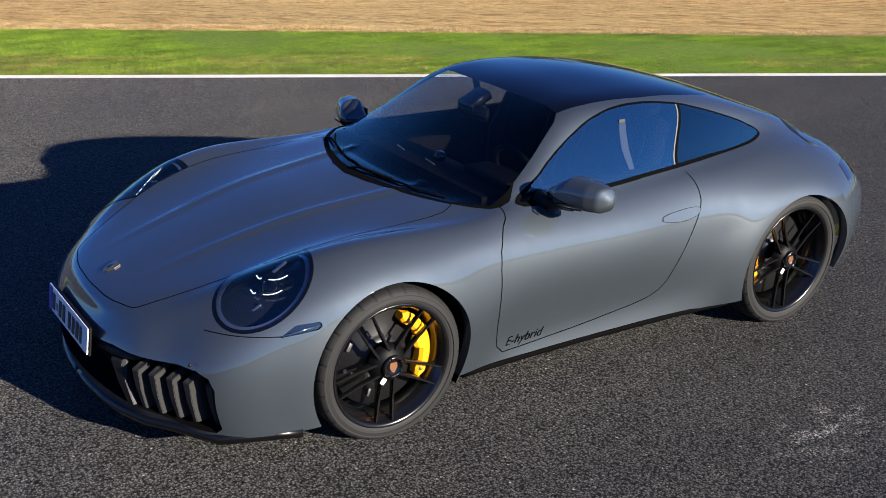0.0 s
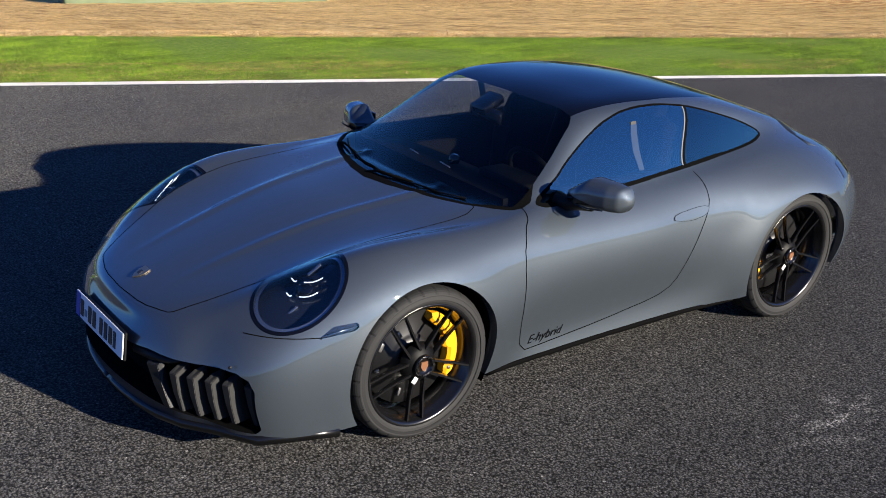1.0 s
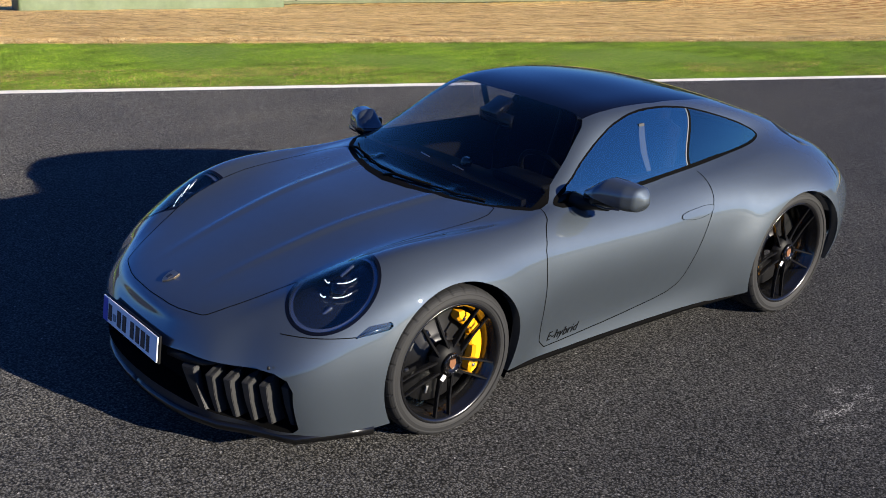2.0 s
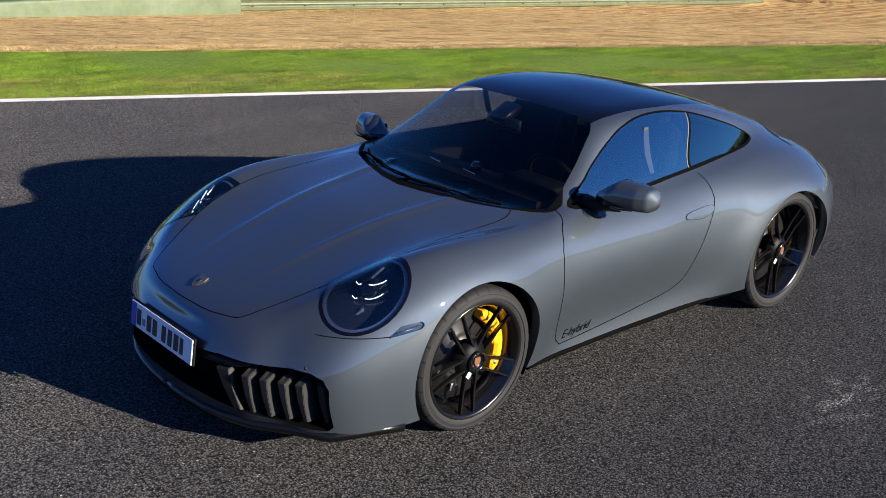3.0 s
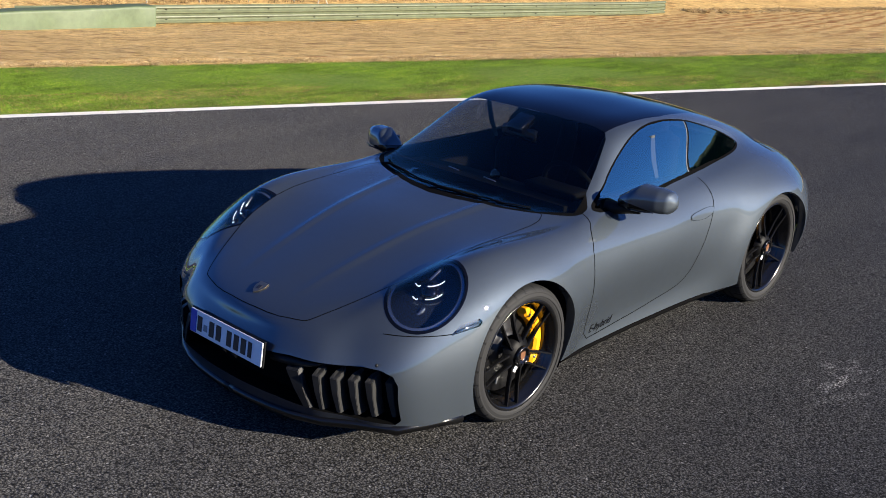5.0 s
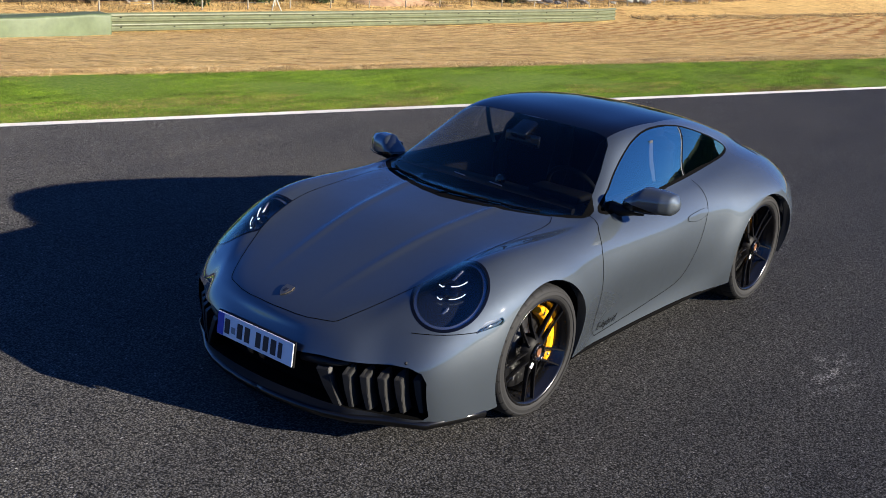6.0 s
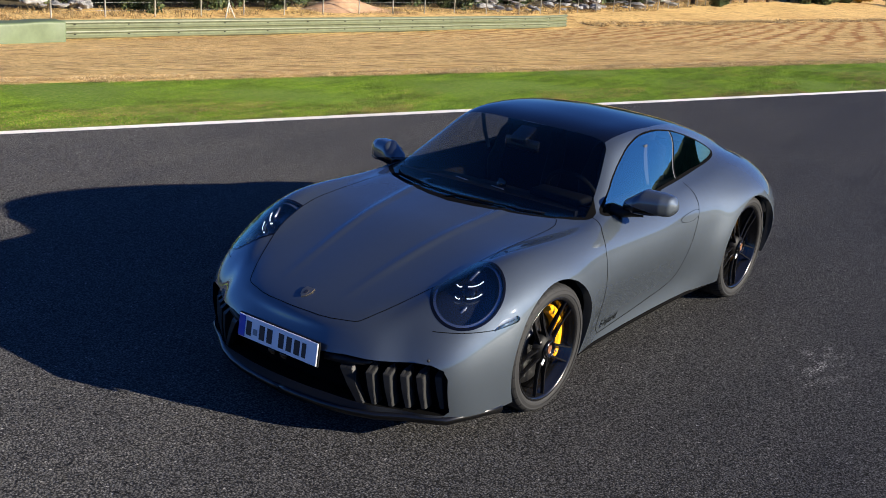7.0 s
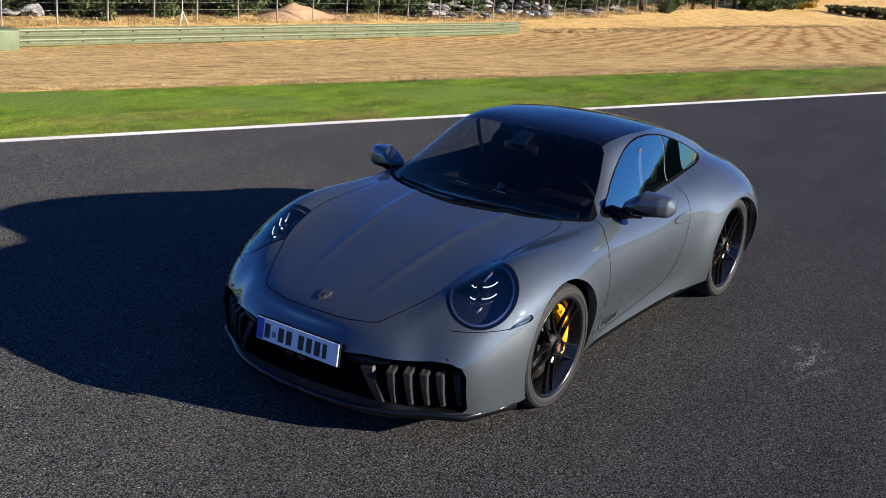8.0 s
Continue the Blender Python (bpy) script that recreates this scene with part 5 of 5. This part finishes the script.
def wheel(radius, rim, half, face, turn, caliper):
    """A wheel under the car, hub at its origin, outer face along +y."""
    hub = part("wheel", lathe([(rim - 0.004, half * 0.84), (rim + 0.004, half * 0.93), (rim - 0.004, half * 0.95), (rim - 0.016, half * 0.86), (rim - 0.018, half * 0.62), (rim - 0.026, half * 0.58), (rim - 0.026, half * 0.40), (rim - 0.032, half * 0.36), (rim - 0.032, 0.0), (rim - 0.030, -half * 0.8), (rim + 0.002, -half * 0.88)], 96), RIM_BLACK, car, "satin black alloy wheel rim")
    part("tyre", tyre(radius, rim, half), RUBBER, hub, "low-profile black tyre", smooth=False)
    for k in range(5):
        t = radians(turn) + 2 * math.pi * k / 5
        for s in (-1, 1):
            part("spoke", spoke(t + s * 0.43, t + s * 0.152, 0.066, rim - 0.012, face - 0.010, half * 0.86, 0.0150, 0.0085), RIM_BLACK, hub, smooth=False)
    part("hub", lathe([(0.090, face - 0.045), (0.082, face - 0.026), (0.068, face - 0.012), (0.052, face - 0.005), (0.048, face - 0.003)], 40), HUB_BLACK, hub)
    nut = part("centre_lock", lathe([(0.047, face - 0.004), (0.047, face + 0.012), (0.042, face + 0.016), (0.036, face + 0.012), (0.036, face + 0.006), (0.002, face + 0.006)], 40), RIM_BLACK, hub, "black centre-lock nut")
    for k in range(10):
        t = 2 * math.pi * k / 10
        part("nut_tooth", box(0.008, 0.008, 0.006, Matrix.Translation((0.041 * math.cos(t), face + 0.016, 0.041 * math.sin(t))) @ Matrix.Rotation(-t, 4, "Y"), 0.001, 1), BLACK_MATT, nut, smooth=False)
    bm = bmesh.new()
    shape = [(-0.016, 0.02), (0.016, 0.02), (0.018, 0.0), (0.010, -0.016), (0.0, -0.024), (-0.010, -0.016), (-0.018, 0.0)]
    bm.faces.new([bm.verts.new((x, face + 0.010, z)) for x, z in shape])
    ext = bmesh.ops.extrude_face_region(bm, geom=bm.faces[:])
    bmesh.ops.translate(bm, verts=[v for v in ext["geom"] if isinstance(v, bmesh.types.BMVert)], vec=(0, -0.005, 0))
    bmesh.ops.recalc_face_normals(bm, faces=bm.faces)
    part("hub_badge", bm, COPPER, nut, smooth=False)
    part("sticker", box(0.022, 0.002, 0.028, Matrix.Translation((0.042, face + 0.002, -0.058)) @ Matrix.Rotation(radians(-38), 4, "Y")), PLATE_WHITE, hub, smooth=False)
    disc = part("brake_disc", lathe([(0.075, 0.03), (0.10, 0.02), (0.105, 0.006), (rim - 0.060, 0.006), (rim - 0.060, -0.028), (0.10, -0.028)], 72), DISC, hub, "dark steel brake disc")
    a, b = caliper
    part("brake_caliper", joined(sector(0.170, rim - 0.050, radians(a), radians(b), -0.02, half * 0.48)), YELLOW, hub, "bright yellow brake caliper", smooth=False)
    for q in (0.10, 0.90):
        t = radians(a + (b - a) * q)
        part("caliper_bolt", lathe([(0.001, 0.062), (0.009, 0.060), (0.010, 0.050)], 12), STEEL, hub).matrix_basis = Matrix.Translation((0.19 * math.cos(t), 0, 0.19 * math.sin(t)))
    for deg, r, sx, sz in ((62, 0.13, 0.034, 0.018), (28, 0.17, 0.018, 0.040), (-8, 0.17, 0.020, 0.016), (-70, 0.16, 0.036, 0.014)):
        t = radians(deg)
        part("disc_carrier", box(sx, 0.012, sz, Matrix.Translation((r * math.cos(t), 0.014, r * math.sin(t))) @ Matrix.Rotation(-t, 4, "Y"), 0.004, 2), STEEL, disc, "bright bare metal carrier piece")
    part("caliper_bridge", joined(sector(0.145, rim - 0.058, radians(a * 0.6 + b * 0.4), radians(a * 0.4 + b * 0.6), 0.03, 0.060, 4)), YELLOW, hub, smooth=False)
    return hub


front_l = wheel(0.340, 0.273, 0.122, 0.108, -84, (112, 214))
front_l.matrix_basis = Matrix.Translation((0.0, 0.785, 0.34))
rear_l = wheel(0.360, 0.288, 0.152, 0.128, -85, (-28, 12))
rear_l.matrix_basis = Matrix.Translation((-2.432, 0.772, 0.36))
copy_thing(front_l, pose(0, -0.785, 0.34, 0, 0, 180))
copy_thing(rear_l, pose(-2.432, -0.772, 0.36, 0, 0, 180))


# Door mirrors
def mirror_shell():
    """A wedge-shaped pod, flat behind, peaked over its inner half and pointed at the outer tip."""
    bm = bmesh.new()
    bmesh.ops.create_uvsphere(bm, u_segments=40, v_segments=32, radius=1)
    for v in bm.verts:
        x, z, y = v.co
        r = math.hypot(x, z)
        a = math.atan2(z, x)
        end = min(1.0, r / 0.36) ** 0.6
        y = math.copysign(abs(math.asin(max(-1, min(1, y))) / (math.pi / 2)) ** 0.85, y)
        cx, cz = (math.copysign(abs(c) ** 0.72, c) for c in (math.cos(a), math.sin(a)))
        top = float(np.interp(y, [-1, -0.75, -0.2, 0.45, 0.88, 1], [0.012, 0.040, 0.094, 0.080, 0.060, 0.052]))
        low = float(np.interp(y, [-1, -0.3, 0.6, 1], [0.030, 0.050, 0.050, 0.046]))
        deep = float(np.interp(y, [-1, -0.4, 0.5, 1], [0.070, 0.105, 0.085, 0.050])) if cx > 0 else 0.05
        v.co = (cx * deep * end - 0.035 * y, y * 0.150, cz * (top if cz > 0 else low) * end + 0.012 * y)
    bmesh.ops.recalc_face_normals(bm, faces=bm.faces)
    return bm


for side in (1, -1):
    place = Matrix.Translation((-0.930, side * 0.912, 0.932) if side > 0 else (-0.815, -0.885, 0.880)) @ Matrix.Diagonal((1, side, 1, 1))
    shell = mirror_shell()
    bmesh.ops.bisect_plane(shell, geom=shell.verts[:] + shell.edges[:] + shell.faces[:], plane_co=(0, 0, -0.022), plane_no=(0.12, -0.2, -1), clear_outer=True)
    shell.transform(place)
    pod = part("door_mirror", shell, PAINT, car, "grey door mirror with black foot")
    low = mirror_shell()
    bmesh.ops.bisect_plane(low, geom=low.verts[:] + low.edges[:] + low.faces[:], plane_co=(0, 0, -0.022), plane_no=(0.12, -0.2, -1), clear_inner=True)
    low.transform(place @ Matrix.Diagonal((0.97, 0.98, 0.97, 1)))
    part("mirror_base", low, BLACK_GLOSS, pod)
    sink = Matrix.Translation((0, 0, 0) if side > 0 else (0.11, 0.007, -0.047))
    bm = tube([(-0.845, side * 0.715, 0.875), (-0.86, side * 0.77, 0.876), (-0.885, side * 0.83, 0.886), (-0.905, side * 0.88, 0.897)], [0.045, 0.034, 0.030, 0.034], 12)
    bm.transform(sink)
    part("mirror_foot", bm, BLACK_MATT, pod)
    part("mirror_glass", box(0.004, 0.16, 0.070, sink @ Matrix.Translation((-0.981, side * 0.912, 0.932)), 0.0015, 1), CHROME, pod, smooth=False)
    bm = tube([(-0.820, side * 0.857, 0.902), (-0.827, side * 0.927, 0.903), (-0.860, side * 0.987, 0.906)], 0.004, 6)
    bm.transform(sink)
    part("turn_signal", bm, BLACK_GLOSS, pod)

# Number plate on the nose
plate = part("number_plate", box(0.006, 0.526, 0.114, None, 0.002, 1), PLATE_WHITE, car, "white number plate with blue end band", smooth=False)
plate_pose = Matrix.Translation((1.036, 0.0, 0.418)) @ Matrix.Rotation(radians(-6), 4, "Y")
plate.matrix_basis = plate_pose


def on_plate(name, y, z, w, h, material):
    part(name, box(0.003, w, h, Matrix.Translation((0.0042, y, z))), material, plate, smooth=False)


on_plate("blue_band", -0.238, 0.0, 0.042, 0.106, PLATE_BLUE)
for y, w in ((-0.190, 0.040), (-0.100, 0.042), (-0.048, 0.042), (0.030, 0.040), (0.082, 0.040), (0.134, 0.042), (0.180, 0.030)):
    on_plate("number_bar", y, -0.002, w * 0.82, 0.072, INK)
on_plate("seal", -0.146, -0.012, 0.026, 0.030, mat("seal_grey", (0.20, 0.22, 0.24), 0.5))
part("plate_holder", box(0.012, 0.536, 0.124, Matrix.Translation((-0.009, 0, 0)), 0.003, 1), BLACK_MATT, plate, smooth=False)

# Bonnet badge: a plain shield
bm = bmesh.new()
shape = [(-0.026, 0.034), (0.026, 0.034), (0.030, 0.004), (0.018, -0.024), (0.0, -0.040), (-0.018, -0.024), (-0.030, 0.004)]
bm.faces.new([bm.verts.new((0.0, y, z)) for y, z in shape])
ext = bmesh.ops.extrude_face_region(bm, geom=bm.faces[:])
bmesh.ops.translate(bm, verts=[v for v in ext["geom"] if isinstance(v, bmesh.types.BMVert)], vec=(0.005, 0, 0))
bmesh.ops.recalc_face_normals(bm, faces=bm.faces)
badge = part("badge", bm, BRONZE, car, "small bronze shield badge", smooth=False)
k = int(np.argmin(np.hypot(hood.v[:, 0] - 0.848, hood.v[:, 1]) + 9 * (hood.v[:, 2] < 0.5)))
nb = Vector(hood.n[k])
badge.matrix_basis = Matrix.Translation(Vector(hood.v[k]) + 0.0005 * nb) @ nb.to_track_quat("X", "Z").to_matrix().to_4x4()
part("badge_field", box(0.002, 0.020, 0.024, Matrix.Translation((0.0055, 0, -0.002))), INK, badge, smooth=False)

# Lettering on the doors
SCRIPT = mat("script_black", (0.0015, 0.0015, 0.0018), 0.6, spec=0.05)
for side in (1, -1):
    cu = bpy.data.curves.new("door_lettering", "FONT")
    cu.body, cu.size, cu.extrude, cu.shear, cu.offset = "E-hybrid", 0.064, 0.0004, 0.35, -0.0003
    tmp = new("tmp_text", cu)
    me = bpy.data.meshes.new_from_object(tmp.evaluated_get(bpy.context.evaluated_depsgraph_get()))
    bpy.data.objects.remove(tmp)
    me.materials.append(SCRIPT)
    me.name = "door_lettering"
    ob = new("door_lettering", me)
    ob.parent = car
    near = np.hypot(doors.v[:, 0] + 0.735, doors.v[:, 2] - 0.300) + 9 * (doors.v[:, 1] * side < 0.5)
    k = int(np.argmin(near))
    up = Vector(doors.n[k])
    along = Vector((-side, 0, 0))
    along = (along - up * along.dot(up)).normalized()
    rise = up.cross(along)
    at = Vector(doors.v[k]) + up * 0.004 - along * 0.120 - rise * 0.032
    ob.matrix_basis = Matrix(((along.x, rise.x, up.x, at.x), (along.y, rise.y, up.y, at.y), (along.z, rise.z, up.z, at.z), (0, 0, 0, 1)))
    tagged(ob, "dark slanted script lettering")

# Wipers, parked along the foot of the glass
for y0, y1 in ((0.50, -0.05), (-0.02, -0.57)):
    pts = []
    for t in np.linspace(y0, y1, 9):
        x = float(np.interp(abs(t), [0.0, 0.15, 0.35, 0.55, 0.672], [-0.345, -0.362, -0.415, -0.500, -0.62])) - 0.010
        k = int(np.argmin(np.hypot(glass.v[:, 0] - x, glass.v[:, 1] - t)))
        pts.append(Vector(glass.v[k]) + 0.005 * Vector(glass.n[k]))
    blade = part("wiper", tube(pts, 0.004, 6), BLACK_VOID, car, "black wiper blade")
    part("wiper_arm", tube([pts[-1] + Vector((0.05, 0, -0.012)), pts[-2] + Vector((0.02, 0, 0.006)), pts[4] + Vector((0, 0, 0.006))], [0.008, 0.006, 0.004], 6), BLACK_VOID, blade)

# Cabin
TRIM = mat("cabin_trim", (0.0025, 0.0025, 0.0028), 0.75, spec=0.03)
part("cabin_floor", box(1.9, 1.20, 0.02, Matrix.Translation((-1.60, 0, 0.36))), TRIM, car, smooth=False)
part("cabin_bulkhead", box(0.03, 1.24, 0.62, Matrix.Translation((-0.62, 0, 0.58))), TRIM, car, smooth=False)
part("rear_bulkhead", box(0.03, 1.10, 0.60, Matrix.Translation((-2.35, 0, 0.70))), TRIM, car, smooth=False)
for side in (1, -1):
    part("door_card", box(1.5, 0.04, 0.56, Matrix.Translation((-1.45, side * 0.66, 0.63)), 0.015), TRIM, car)
dash = [(-0.58, 0.835), (-0.64, 0.858), (-0.78, 0.865), (-0.88, 0.855), (-0.93, 0.81), (-0.90, 0.72), (-0.75, 0.66), (-0.60, 0.66)]
bm = bmesh.new()
rings = [[bm.verts.new((x - 0.10 * (abs(y) / 0.62) ** 2 * (x > -0.7), y, z - 0.02 * (abs(y) / 0.62) ** 2)) for x, z in dash] for y in np.linspace(-0.62, 0.62, 13)]
for p, q in zip(rings, rings[1:]):
    for k in range(8):
        bm.faces.new((p[k], p[(k + 1) % 8], q[(k + 1) % 8], q[k]))
bm.faces.new(rings[0])
bm.faces.new(rings[-1])
bmesh.ops.recalc_face_normals(bm, faces=bm.faces)
part("dashboard", bm, LEATHER, car, "dark dashboard")
part("instrument_hood", box(0.16, 0.34, 0.05, Matrix.Translation((-0.88, 0.36, 0.872)), 0.02, 3), LEATHER, car)
ring_pts = [(-1.02 + 0.075 * math.sin(t), 0.36 + 0.175 * math.cos(t), 0.845 + 0.158 * math.sin(t)) for t in np.linspace(0, 2 * math.pi, 33)[:-1]]
steer = part("steering_wheel", tube(ring_pts, 0.014, 8, True), LEATHER, car, "black steering wheel")
part("steering_hub", box(0.05, 0.30, 0.06, Matrix.Translation((-1.01, 0.36, 0.842)) @ Matrix.Rotation(radians(-25), 4, "Y"), 0.015, 2), LEATHER, steer)
part("dash_clock", lathe([(0.0005, 0.022), (0.022, 0.018), (0.028, 0.008), (0.030, -0.02)], 24), BLACK_GLOSS, car, "round dial on the dashboard").matrix_basis = Matrix.Translation((-0.80, 0.0, 0.885)) @ Matrix.Rotation(radians(70), 4, "X")
for y0, y1 in ((-0.20, -0.29), (0.07, -0.03)):
    part("dash_vent", tube([(-0.72, y0, 0.872), (-0.735, y1, 0.872)], 0.003, 6), STEEL, car, "thin bright strip on the dashboard")
part("rear_view_mirror", joined(box(0.035, 0.24, 0.075, Matrix.Translation((-0.985, 0.0, 1.095)), 0.015, 2), box(0.14, 0.11, 0.05, Matrix.Translation((-0.99, 0, 1.150)) @ Matrix.Rotation(radians(26), 4, "Y"), 0.015, 2)), BLACK_GLOSS, car)


# Seat belts hanging from the door pillars
BELT = mat("belt_webbing", (0.035, 0.038, 0.042), 0.6)
for side in (1, -1):
    bm = bmesh.new()
    edge_of = [(-1.413, 1.150, 0.018), (-1.425, 1.09, 0.021), (-1.455, 1.00, 0.022), (-1.520, 0.880, 0.016)]
    rings = [[bm.verts.new((x + dx, side * (0.60 + dy), z)) for dx, dy in ((-w, 0), (w, 0), (w, -0.003), (-w, -0.003))] for x, z, w in edge_of]
    for p, q in zip(rings, rings[1:]):
        for k in range(4):
            bm.faces.new((p[k], p[(k + 1) % 4], q[(k + 1) % 4], q[k]))
    bm.faces.new(rings[0])
    bm.faces.new(rings[-1])
    bmesh.ops.recalc_face_normals(bm, faces=bm.faces)
    part("seat_belt", bm, BELT, car, "grey seat belt webbing", smooth=False)


def seat(y):
    """A bucket seat: cushion, backrest with bolsters, head rest."""
    cushion = part("seat", box(0.50, 0.46, 0.16, Matrix.Translation((-1.40, y, 0.52)), 0.05, 3), LEATHER, car, "dark leather bucket seat")
    back = box(0.12, 0.44, 0.62, Matrix.Translation((-1.66, y, 0.80)) @ Matrix.Rotation(radians(-14), 4, "Y"), 0.05, 3)
    part("backrest", back, LEATHER, cushion)
    for s in (-1, 1):
        part("bolster", tube([(-1.56, y + s * 0.20, 0.56), (-1.60, y + s * 0.225, 0.78), (-1.68, y + s * 0.205, 0.97), (-1.73, y + s * 0.13, 1.10)], [0.05, 0.062, 0.055, 0.04], 12), LEATHER, cushion)
    part("headrest", box(0.10, 0.25, 0.17, Matrix.Translation((-1.745, y, 1.125)) @ Matrix.Rotation(radians(-10), 4, "Y"), 0.04, 3), LEATHER, cushion)


seat(0.36)
seat(-0.36)
